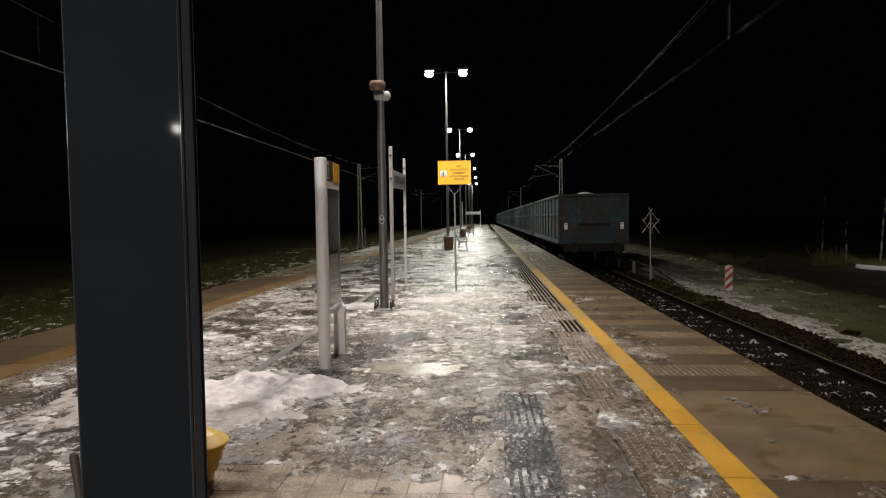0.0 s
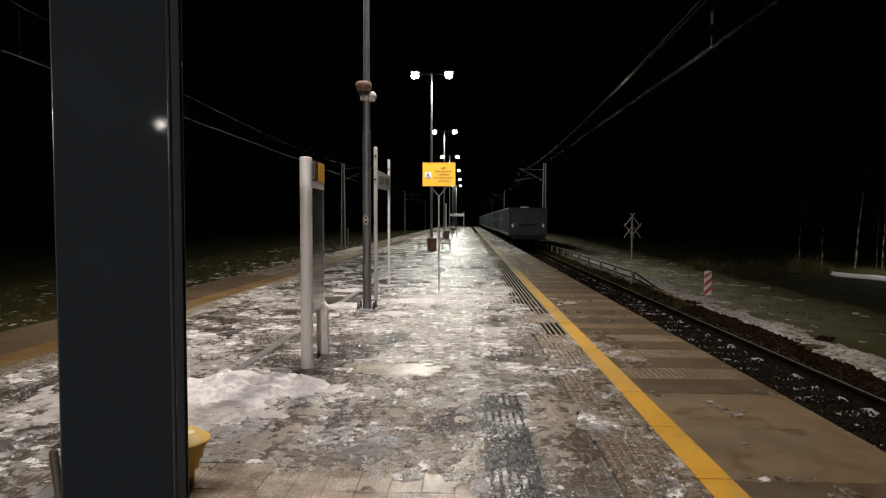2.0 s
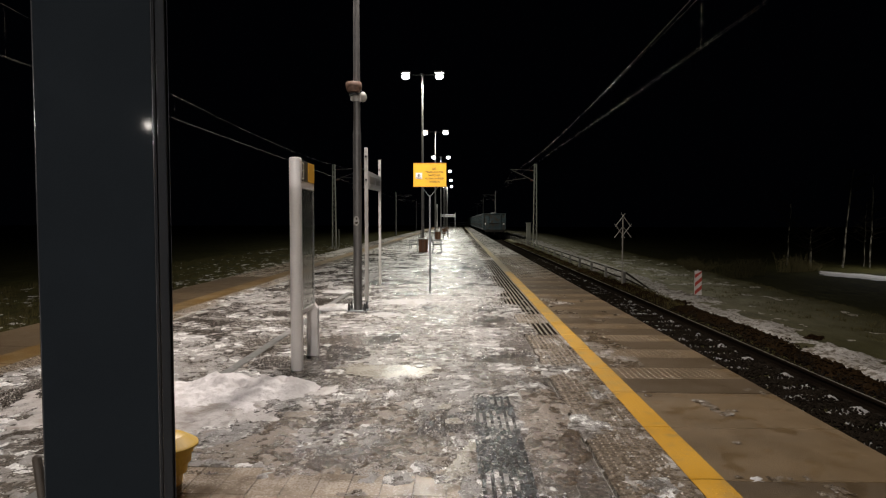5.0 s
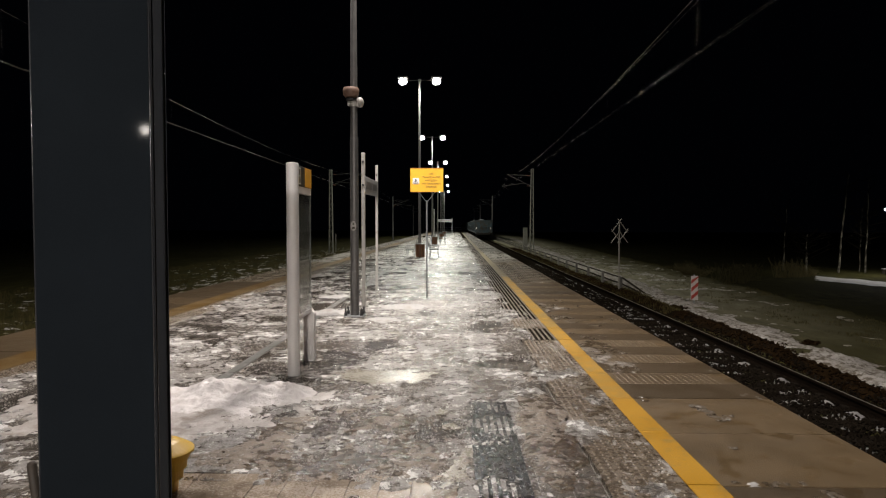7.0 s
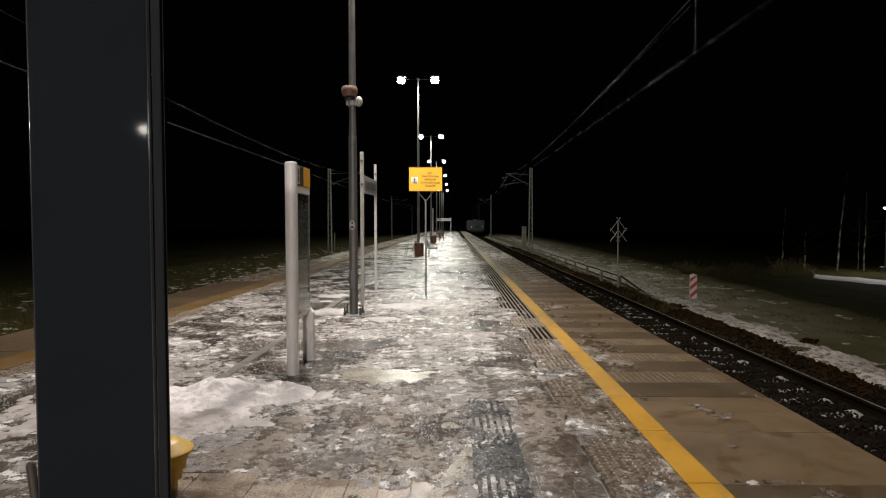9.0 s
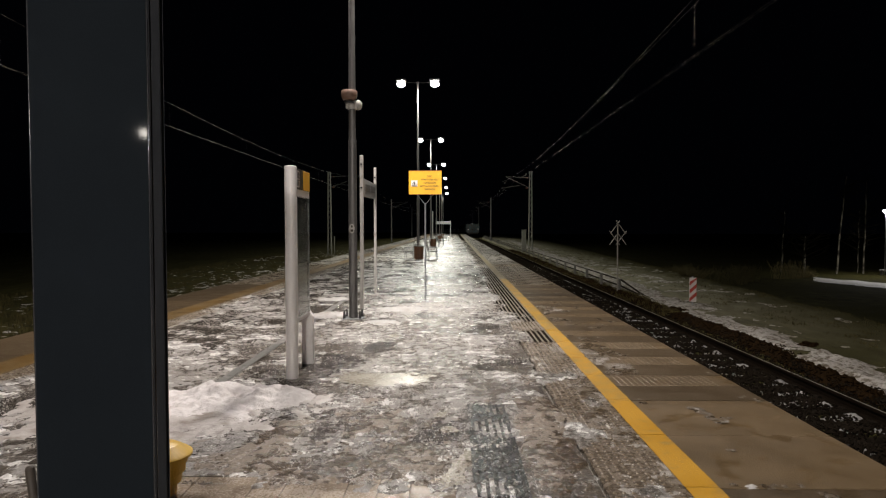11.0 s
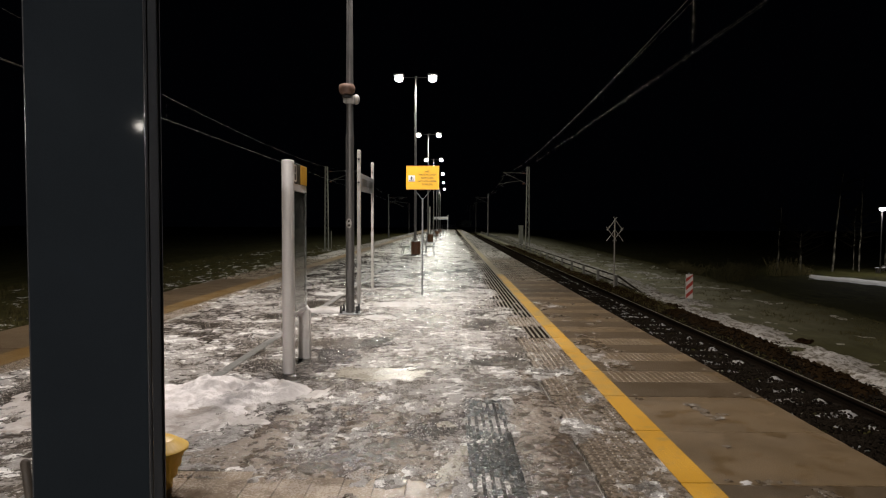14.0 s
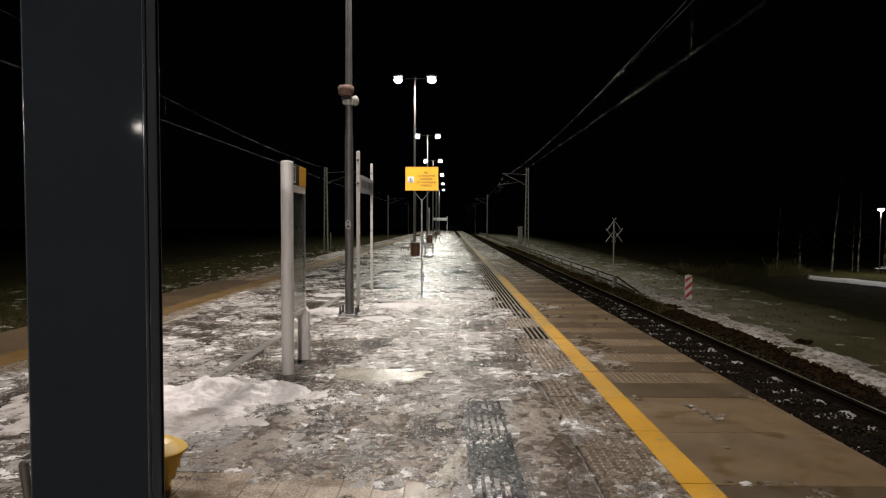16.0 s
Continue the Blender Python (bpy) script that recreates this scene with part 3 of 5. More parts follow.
track("track_1", TRACK_R, "railway track in dark ballast with rusty rails")
track("track_2", TRACK_L, "second railway track along the other platform edge")


# loose stones of the ballast, joined
def stones(name, spots, label, mat=M_BALLAST, lo=0.016, hi=0.036):
    base = [(0, 0, 1), (0.9, 0, 0.25), (0.28, 0.86, 0.25), (-0.73, 0.53, 0.25), (-0.73, -0.53, 0.25), (0.28, -0.86, 0.25), (0, 0, -0.8)]
    tri = [(0, 1, 2), (0, 2, 3), (0, 3, 4), (0, 4, 5), (0, 5, 1), (6, 2, 1), (6, 3, 2), (6, 4, 3), (6, 5, 4), (6, 1, 5)]
    n = len(spots)
    B, T = np.array(base), np.array(tri)
    rot = np.random.rand(n) * 6.283
    s = np.random.uniform(lo, hi, (n, 1, 3))
    P = B[None] * s * np.random.uniform(0.75, 1.25, (n, 7, 1))
    c, sn = np.cos(rot)[:, None], np.sin(rot)[:, None]
    tilt = np.random.uniform(-0.6, 0.6, (n, 1))
    x, y, z = P[..., 0] * c - P[..., 1] * sn, P[..., 0] * sn + P[..., 1] * c, P[..., 2]
    z = z + x * tilt
    V = np.stack([x, y, z], -1) + np.array(spots)[:, None, :]
    F = (T[None] + 7 * np.arange(n)[:, None, None]).reshape(-1, 3)
    me = bpy.data.meshes.new(name)
    me.from_pydata(V.reshape(-1, 3).tolist(), [], F.tolist())
    me.materials.append(mat)
    return tagged(new(name, me), label, "ballast", kind="stuff")


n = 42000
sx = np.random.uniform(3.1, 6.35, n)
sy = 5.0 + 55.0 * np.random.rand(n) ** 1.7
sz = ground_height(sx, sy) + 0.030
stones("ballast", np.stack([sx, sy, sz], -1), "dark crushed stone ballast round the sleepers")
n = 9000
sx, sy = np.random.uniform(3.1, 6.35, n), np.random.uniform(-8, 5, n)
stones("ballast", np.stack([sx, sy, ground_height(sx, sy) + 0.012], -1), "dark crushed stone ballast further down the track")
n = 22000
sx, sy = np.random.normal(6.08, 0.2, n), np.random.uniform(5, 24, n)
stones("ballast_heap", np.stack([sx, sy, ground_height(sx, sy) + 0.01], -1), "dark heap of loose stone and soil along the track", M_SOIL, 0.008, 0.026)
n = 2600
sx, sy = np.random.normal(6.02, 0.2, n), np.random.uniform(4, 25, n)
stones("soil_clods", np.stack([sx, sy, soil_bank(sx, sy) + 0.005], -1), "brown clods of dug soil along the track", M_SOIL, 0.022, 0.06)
n = 9000
sx, sy = np.random.uniform(-10.3, -6.9, n), 6 + 50 * np.random.rand(n) ** 1.6
stones("ballast", np.stack([sx, sy, ground_height(sx, sy) + 0.01], -1), "dark crushed stone ballast beside the platform")


# dead grass, joined blades
def grass(name, xs, ys, height, label):
    n = len(xs)
    z = ground_height(xs, ys)
    a = np.random.rand(n) * 6.283
    h = height * np.random.uniform(0.4, 1.2, n)
    lean = np.random.uniform(0.1, 0.8, n) * h
    w = 0.006 + 0.004 * np.random.rand(n)
    dx, dy = np.cos(a), np.sin(a)
    p0 = np.stack([xs - dy * w, ys + dx * w, z - 0.02], -1)
    p1 = np.stack([xs + dy * w, ys - dx * w, z - 0.02], -1)
    p2 = np.stack([xs + dx * lean, ys + dy * lean, z + h], -1)
    V = np.stack([p0, p1, p2], 1).reshape(-1, 3)
    F = np.arange(3 * n).reshape(-1, 3)
    me = bpy.data.meshes.new(name)
    me.from_pydata(V.tolist(), [], F.tolist())
    me.materials.append(M_GRASS)
    return tagged(new(name, me), label, "grass", kind="stuff")


def tufts(n, per, x0, x1, y0, y1, power=1.0):
    cx, cy = np.random.uniform(x0, x1, n), y0 + (y1 - y0) * np.random.rand(n) ** power
    return (np.repeat(cx, per) + np.random.normal(0, 0.09, n * per), np.repeat(cy, per) + np.random.normal(0, 0.09, n * per))


grass("grass", *tufts(1700, 16, -17.5, -10.3, 5, 60, 1.5), 0.22, "dead brown grass tufts on the dark bank")
grass("grass", *tufts(700, 16, 5.75, 6.35, 17, 60, 1.3), 0.16, "dead brown grass tufts between rail and guard rail")
grass("grass", *tufts(1500, 14, 8.4, 14.0, 10, 70, 1.5), 0.075, "flattened dead grass on the verge")


# ---------------------------------------------------------------- ice and snow on the platform
def ice_height(X, Y):
    n = fbm(X, Y * 0.8, 0.34, 5, 3, 0.66)
    big = fbm(X, Y, 2.2, 3, 21)
    cover = 0.512 - 0.20 * (big - 0.5)
    # the near left keeps more snow, the walked strip by the slabs less
    cover = cover - 0.015 * np.clip((-2.6 - X) / 0.8, 0, 1) * np.clip((8.5 - Y) / 2, -1.6, 1)
    cover = cover + 0.02 * np.clip((X - 0.15) / 0.6, 0, 1) + 0.06 * np.clip((X - 0.5) / 0.3, 0, 1) * np.clip((9.0 - Y) / 2, 0, 1)
    cover = cover + 0.03 * np.clip((4.4 - Y) / 0.9, 0, 1) + 0.26 * np.clip((3.84 + 0.7 * (fbm(X, Y, 0.4, 5, 13, 0.65) - 0.5) - Y) / 0.06, 0, 1) * np.clip((0.05 - X) / 0.1, 0, 1)
    cover = cover - 0.025 * np.exp(-((X - 0.1) / 0.5) ** 4)
    # bare wet patch
    cover = cover + 0.25 * np.exp(-(((X + 0.74) / 0.62) ** 2 + ((Y - 6.68) / 0.40) ** 2))
    cover = cover + 0.24 * np.exp(-(((X + 2.0) / 0.6) ** 2 + ((Y - 6.85) / 0.35) ** 2))
    cover = cover + 0.15 * np.exp(-(((X + 1.3) / 0.8) ** 2 + ((Y - 7.9) / 0.9) ** 2))
    cover = cover + 0.30 * np.exp(-((X + 2.49) / 0.10) ** 2) * np.clip((Y - 6.0) / 0.5, 0, 1)
    cover = cover + 0.02 * np.exp(-((X - 0.30) / 0.2) ** 4) * np.clip((6.2 - Y) / 1.0, 0, 1)
    edge = np.clip((X - 0.98 - (0.16 + 0.6 * (fbm(X, Y, 0.9, 3, 45) - 0.42)) * np.clip((10.0 - Y) / 2, 0.05, 1)) / 0.25, 0, 1) + np.clip((SLAB_L - X) / 0.5, 0, 1)
    cover = cover - 0.05 * np.exp(-((X - 1.05) / 0.3) ** 2) + 0.28 * edge
    d = n - cover
    return np.clip(d * 0.16, -0.02, 0.012) + (fbm(X, Y, 0.07, 2, 41) - 0.5) * 0.006


def drift(X, Y):
    """The shovelled heap of snow."""
    a = 0.118 * np.exp(-(((X + 2.02) / 0.52) ** 2 + ((Y - 5.98) / 0.42) ** 2) ** 1.6)
    a += 0.095 * np.exp(-(((X + 2.62) / 0.50) ** 2 + ((Y - 5.72) / 0.42) ** 2) ** 1.4)
    a += 0.070 * np.exp(-(((X + 1.60) / 0.24) ** 2 + ((Y - 5.84) / 0.26) ** 2) ** 1.3)
    a += 0.055 * np.exp(-(((X + 2.15) / 0.55) ** 2 + ((Y - 5.35) / 0.30) ** 2))
    lump = 0.35 + 1.30 * fbm(X, Y, 0.26, 4, 71, 0.58)
    return a * lump - 0.036 + 0.07 * (fbm(X, Y, 0.40, 5, 63, 0.65) - 0.5) + (fbm(X, Y, 0.10, 3, 66, 0.55) - 0.5) * (0.012 + 0.42 * np.minimum(a, 0.12))


def skirt(X, Y):
    """Flat trodden snow round the foot of the heap."""
    a = 1.02 * np.exp(-(((X + 2.2) / 0.85) ** 2 + ((Y - 5.1) / 0.78) ** 2) ** 1.4)
    a = np.maximum(a, 0.60 * np.exp(-(((X + 3.3) / 1.0) ** 2 + ((Y - 5.3) / 0.9) ** 2)))
    a = np.maximum(a, 0.60 * np.exp(-(((X + 1.3) / 0.55) ** 2 + ((Y - 5.6) / 0.5) ** 2)))
    a = np.maximum(a, 0.52 * np.exp(-(((X + 1.5) / 0.6) ** 2 + ((Y - 4.55) / 0.40) ** 2)))
    a = np.maximum(a, 0.92 * np.exp(-(((X + 2.05) / 0.62) ** 2 + ((Y - 4.7) / 0.36) ** 2)))
    n = fbm(X, Y * 0.85, 0.42, 6, 83, 0.64)
    return np.clip(0.075 * (a + 1.5 * (n - 0.5) - 0.56), -0.02, 0.024) + (fbm(X, Y, 0.09, 3, 41) - 0.5) * 0.008 + 0.003


tagged(sheet("ice", np.arange(SLAB_L - 0.5, SLAB_R + 0.6, 0.026), graded(2.6, 14.0, 2.6, 0.024, 1.0035), ice_height, M_ICE, keep=0.0005),
       "trodden grey ice and slush in patches on the pavers", "ice", kind="stuff")
tagged(sheet("ice", np.arange(SLAB_L - 0.3, SLAB_R + 0.3, 0.06), graded(13.96, 70.0, 13.96, 0.07, 1.008), ice_height, M_ICE, keep=0.0005),
       "wet grey ice film along the middle of the platform", "ice", kind="stuff")
tagged(sheet("ice", np.arange(SLAB_L - 0.3, SLAB_R + 0.3, 0.06), np.arange(-13.0, 2.62, 0.06), ice_height, M_ICE, keep=0.0005),
       "trodden ice under the shelter behind", "ice", kind="stuff")
tagged(sheet("trodden_snow", np.arange(-4.6, -0.5, 0.020), np.arange(3.9, 7.0, 0.020), skirt, M_SLUSHY, keep=0.002),
       "trodden grey snow spread round the shovelled heap", "snow", kind="stuff")
tagged(sheet("snow_heap", np.arange(-4.2, -0.9, 0.016), np.arange(4.4, 7.2, 0.016), drift, M_SNOW, keep=0.001),
       "shovelled heap of crusted white snow beside the information stand", "snow", kind="stuff")


# crushed ice over the pavers, joined; added to give speckle and glints
M_CHIP = material("wet_ice_chip", (0.24, 0.212, 0.185), (0.55, 0.525, 0.50), 9, 2.5, (0.10, 0.25), bump=0.0, still=True)
n = 40000
sx, sy = np.random.uniform(-4.4, 1.35, n), 3.9 + 9.5 * np.random.rand(n) ** 1.5
thick = fbm(sx, sy, 0.9, 4, 201, 0.6) + 0.4 * (fbm(sx, sy, 0.25, 3, 207) - 0.5)
near_puddle = ((sx + 0.76) / 0.62) ** 2 + ((sy - 6.66) / 0.36) ** 2 < 1
ok = (thick > 0.48) & ~near_puddle & ((sx < 0.1) | (sy > 7.5)) & (sx < 0.9)
sx, sy = sx[ok], sy[ok]
tagged(stones("ice_chips", np.stack([sx, sy, np.maximum(ice_height(sx, sy), 0.0) + 0.001], -1), "crushed wet ice chips added over the pavers for glints", M_CHIP, 0.0035, 0.011),
       "crushed wet ice chips added over the pavers for glints", "ice", kind="stuff")


def scraps(X, Y):
    out = np.full_like(X, -0.02)
    for x, y, r, h in ((1.88, 3.92, 0.05, 0.022), (-2.35, 11.5, 0.55, 0.050), (-1.25, 10.75, 0.42, 0.034), (-1.05, 12.5, 0.62, 0.034), (-2.7, 14.2, 0.5, 0.03)):
        out = np.maximum(out, (h + 0.02) * np.exp(-(((X - x) / r) ** 2 + ((Y - y) / (r * 0.7)) ** 2)) * (0.15 + 1.7 * fbm(X, Y, 0.20, 5, 77, 0.65)) - 0.02)
    return out


def slab_ice(X, Y):
    """Thin crusts of ice left on the edge slabs and over the yellow line."""
    n = fbm(X, Y * 0.8, 0.28, 6, 131, 0.68)
    band = np.exp(-(((X - 1.75 - 0.10 * (Y - 7.5)) / 0.38) ** 2 + ((Y - 7.9) / 1.5) ** 2))
    band = np.maximum(band, 0.8 * np.exp(-(((X - 1.35) / 0.25) ** 2 + ((Y - 6.4) / 1.6) ** 2)))
    band = np.maximum(band, 0.6 * np.exp(-(((X - 2.0) / 0.30) ** 2 + ((Y - 3.93) / 0.05) ** 2)))
    band = np.maximum(band, 0.5 * np.exp(-(((X - 1.9) / 0.5) ** 2 + ((Y - 12.0) / 2.0) ** 2)))
    band = band - 0.70 * np.exp(-((X - 1.565) / 0.14) ** 4)
    return 0.010 * np.clip(n + 0.36 * band - 0.765, -1, 0.25) / 0.2 + 0.006


tagged(sheet("slab_ice", np.arange(1.0, 2.9, 0.018), np.arange(3.6, 15.0, 0.02), slab_ice, M_CRUST, keep=0.0055),
       "thin broken crusts of dirty ice on the edge slabs", "ice", kind="stuff")


def wet_film(X, Y):
    """Shallow puddles on flat bare spots."""
    a = np.exp(-(((X + 0.76) / 0.60) ** 2 + ((Y - 6.66) / 0.38) ** 2))
    u = np.clip((Y - 3.75) / 0.75, 0, 1)
    a = np.maximum(a, 0.95 * np.exp(-((X + 0.06 - 0.16 * u) / (0.10 - 0.05 * u)) ** 2) * np.exp(-((Y - 4.1) / 0.45) ** 4))
    for x, y, r in ((-0.12, 5.4, 0.10), (-0.30, 5.05, 0.12), (-0.05, 5.0, 0.08), (-0.75, 5.75, 0.12), (-0.55, 8.3, 0.15), (-0.9, 9.4, 0.12)):
        a = np.maximum(a, 0.85 * np.exp(-(((X - x) / r) ** 2 + ((Y - y) / r) ** 2)))
    return np.where(a + 1.3 * (fbm(X, Y, 0.22, 6, 91, 0.7) - 0.5) > 0.56, 0.0046, 0.0045)


tagged(sheet("meltwater", np.arange(-2.0, 0.6, 0.014), graded(3.2, 18.0, 3.2, 0.014, 1.003), wet_film, M_WATER, keep=0.00455),
       "thin shining meltwater film on bare pavers", "puddle", kind="stuff")
M_DARKSPOT = slush("wet_shaded_paver", (0.060, 0.049, 0.039), (0.120, 0.103, 0.088), (0.36, 0.34, 0.32), 9.0, 0.46, (0.12, 0.30), 0.016, white=0.70)


def dark_spots(X, Y):
    """Dark wet spots where the ice has gone, plus shade painted left of the column."""
    a = 0.22 + 0.08 * np.clip((Y - 11) / 3, 0, 1) + 0.08 * np.clip((-1.6 - X) / 0.6, 0, 1) * np.clip((Y - 7.5) / 1.5, 0, 1)
    # (-4.1, 5.9) and (-3.2, 4.6) put the shelter's shade into the colour
    for x, y, rx, ry, w in ((-2.05, 6.85, 0.42, 0.26, 0.85), (-1.45, 7.6, 0.55, 0.55, 0.62), (-1.1, 8.5, 0.75, 0.6, 0.55), (0.28, 7.4, 0.35, 0.7, 0.5),
                            (0.45, 9.3, 0.35, 0.8, 0.45), (-3.4, 8.6, 0.8, 0.9, 0.55), (-3.8, 10.6, 0.8, 1.3, 0.55), (-2.7, 9.6, 0.6, 0.8, 0.5), (-3.1, 13.2, 1.1, 1.6, 0.5), (-4.25, 10.5, 0.38, 4.0, 0.66), (-4.1, 5.9, 0.8, 0.8, 0.6), (-3.2, 4.6, 0.7, 0.5, 0.55), (-0.2, 4.85, 0.25, 0.2, 0.45), (-1.0, 5.0, 0.3, 0.15, 0.45)):
        a = np.maximum(a, w * np.exp(-(((X - x) / rx) ** 2 + ((Y - y) / ry) ** 2)))
    n = fbm(X, Y * 0.6, 0.5, 6, 171, 0.66)
    return np.where(a + 1.7 * (n - 0.5) > 0.45, 0.0040, 0.0039)


tagged(sheet("soaked_spots", np.arange(-4.5, 0.9, 0.022), graded(4.2, 34.0, 4.2, 0.02, 1.006), dark_spots, M_DARKSPOT, keep=0.00395),
       "dark wet spots on the pavers, with shade coloured in left of the column", "wet paving", kind="stuff")
M_MUD = slush("brown_slush", (0.105, 0.077, 0.050), (0.230, 0.187, 0.145), (0.48, 0.445, 0.41), 9.0, 0.49, (0.20, 0.42), 0.018, white=0.66)


def mud(X, Y):
    """Brown slush trodden along the edge of the swept strip."""
    a = 0.62 * np.exp(-np.abs((X + 1.0) / 1.15) ** 4 - ((Y - 4.35) / 0.42) ** 2)
    a = np.maximum(a, 0.40 * np.exp(-(((X + 0.7) / 0.9) ** 2 + ((Y - 5.2) / 0.6) ** 2)))
    a = np.maximum(a, 0.55 * np.exp(-np.abs((X - 0.72) / 0.21) ** 4 - ((Y - 5.2) / 1.5) ** 4))
    n = fbm(X, Y * 0.8, 0.36, 6, 191, 0.66)
    return np.clip(0.05 * (a + 1.6 * (n - 0.5) - 0.36), -0.02, 0.011) + (fbm(X, Y, 0.06, 3, 193) - 0.5) * 0.006 + 0.003


tagged(sheet("brown_slush", np.arange(-2.4, 0.96, 0.018), np.arange(3.6, 7.0, 0.018), mud, M_MUD, keep=0.003),
       "brown trodden slush along the swept pavers", "slush", kind="stuff")
tagged(sheet("snow_scraps", np.arange(-4.2, 2.8, 0.03), np.arange(3.5, 18.0, 0.03), scraps, M_SCRAP, keep=0.001),
       "small left-over lumps of snow on the platform", "snow", kind="stuff")


# ---------------------------------------------------------------- things on the platform
def lamp_post(x, y):
    t = thing("street_lamp", "tall grey steel platform lamp with two bright heads", "street lamp", x, y, 0, group="platform lamps")
    bm = bmesh.new()
    rod(bm, (0, 0, 0), (0, 0, 3.2), 0.080, 0.073, 20)
    rod(bm, (0, 0, 3.2), (0, 0, LAMP_Z - 0.1), 0.066, 0.036, 20)
    rod(bm, (0, 0, 3.18), (0, 0, 3.22), 0.075, 0.069, 20)
    part("pole", bm, M_POST, t, smooth=True)
    bm = bmesh.new()
    box(bm, 0, 0, 0.014, 0.36, 0.36, 0.028, 0.006)
    part("base_plate", bm, M_GALV, t)
    for a, b in ((-1, -1), (1, -1), (-1, 1), (1, 1)):
        bm = bmesh.new()
        lathe(bm, [(0.026, 0.028), (0.026, 0.07), (0.018, 0.10), (0.018, 0.15), (0.008, 0.165)], 10, a * 0.14, b * 0.14)
        part("bolt_cap", bm, M_BLACK, t, "black plastic bolt cap")
    bm = bmesh.new()
    box(bm, 0, -0.075, 0.65, 0.08, 0.014, 0.34, 0.004)
    part("service_door", bm, M_POST, t)
    bm = bmesh.new()
    rod(bm, (-0.62, 0, LAMP_Z - 0.02), (0.62, 0, LAMP_Z - 0.02), 0.022, seg=12)
    rod(bm, (0, 0, LAMP_Z - 0.14), (0, 0, LAMP_Z + 0.05), 0.06, seg=14)
    part("crossarm", bm, M_BLACK, t, "dark crossarm", smooth=True)
    for s in (-1, 1):
        bm = bmesh.new()
        box(bm, s * 0.9, 0, LAMP_Z + 0.12, 0.56, 0.42, 0.14, 0.06)
        head = part("lamp_head", bm, M_GALV, t, "grey luminaire with a lit glass bowl", smooth=True)
        bm = bmesh.new()
        bmesh.ops.create_uvsphere(bm, u_segments=20, v_segments=10, radius=1.0)
        bmesh.ops.transform(bm, matrix=Matrix.Translation((s * 0.9, 0, LAMP_Z - 0.10)) @ Matrix.Diagonal((0.22, 0.18, 0.155, 1)), verts=bm.verts)
        part("lamp_glass", bm, M_LAMP, head, smooth=True)
    return t


lamp = lamp_post(LAMP_X[LAMP_Y[1]], LAMP_Y[1])
for ly in LAMP_Y[:1] + LAMP_Y[2:]:
    copy_thing(lamp, pose(LAMP_X[ly], ly, 0))

# unseen body added for the rear fill light; its form is made up
wl = thing("wall_lamp", "unseen low round lamp on a short post, added behind the camera", "lamp", 0.17, -10.1, 0)
bm = bmesh.new()
rod(bm, (0, 0, 0), (0, 0, 4.25), 0.05, 0.04, 12)
rod(bm, (0, 0, 4.20), (0, 0.3, 4.20), 0.03, seg=10)
part("post", bm, M_POST, wl, smooth=True)
bm = bmesh.new()
lathe(bm, [(0.06, 4.07), (0.2, 4.09), (0.2, 4.12), (0.08, 4.19)], 18, 0, 0.3)
part("lamp_head", bm, M_GALV, wl)

# the loudspeakers and the sticker sit on one of the lamp posts only
sp = thing("loudspeaker", "round brown loudspeaker clamped to the lamp post", "loudspeaker", -1.85, 11.05, 4.0)
bm = bmesh.new()
lathe(bm, [(0.05, -0.098), (0.105, -0.088), (0.135, -0.045), (0.142, 0.0), (0.142, 0.05), (0.128, 0.08), (0.09, 0.088)], 28)
part("housing", bm, M_SPEAKER, sp, smooth=True)
bm = bmesh.new()
lathe(bm, [(0.09, -0.14), (0.085, -0.11)], 20)
part("grille", bm, M_BLACK, sp)
sp.matrix_basis = pose(-1.855, 11.05, 3.99)
sp2 = thing("loudspeaker", "white horn loudspeaker strapped behind the lamp post", "loudspeaker", -1.715, 11.20, 3.845)
bm = bmesh.new()
bmesh.ops.create_uvsphere(bm, u_segments=18, v_segments=10, radius=0.080)
bmesh.ops.transform(bm, matrix=Matrix.Diagonal((0.85, 1.0, 1.15, 1)), verts=bm.verts)
part("horn", bm, M_DULL, sp2, smooth=True)
bm = bmesh.new()
lathe(bm, [(0.073, -0.09), (0.079, -0.09), (0.079, 0.03), (0.073, 0.03)], 20, -0.105, -0.05)
box(bm, -0.195, -0.05, -0.02, 0.05, 0.06, 0.11, 0.015)
part("clamp", bm, M_DULL, sp2)
st = thing("sticker", "pale oval inventory sticker on the lamp post", "sticker", -1.825, 11.069, 1.63)
bm = bmesh.new()
lathe(bm, [(0.05, 0.0), (0.05, 0.003)], 24)
bmesh.ops.transform(bm, matrix=pose(0, 0, 0, 90) @ Matrix.Diagonal((1, 1.75, 1, 1)), verts=bm.verts)
part("plate", bm, M_DULL, st)
for zz, w in ((0.04, 0.03), (-0.035, 0.05)):
    bm = bmesh.new()
    box(bm, 0, -0.0045, zz, w, 0.002, 0.042)
    part("print_bar", bm, M_TEXT, st)

# dark rectangular column close to the camera
COL_X, COL_Y, COL_TURN = -1.723, 2.925, 17
col = thing("column", "dark grey painted steel column of the shelter", "column", COL_X, COL_Y, 0, COL_TURN)
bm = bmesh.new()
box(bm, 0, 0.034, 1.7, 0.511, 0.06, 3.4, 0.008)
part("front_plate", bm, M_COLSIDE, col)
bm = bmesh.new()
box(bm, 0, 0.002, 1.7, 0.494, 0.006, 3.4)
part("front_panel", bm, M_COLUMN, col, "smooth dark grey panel")
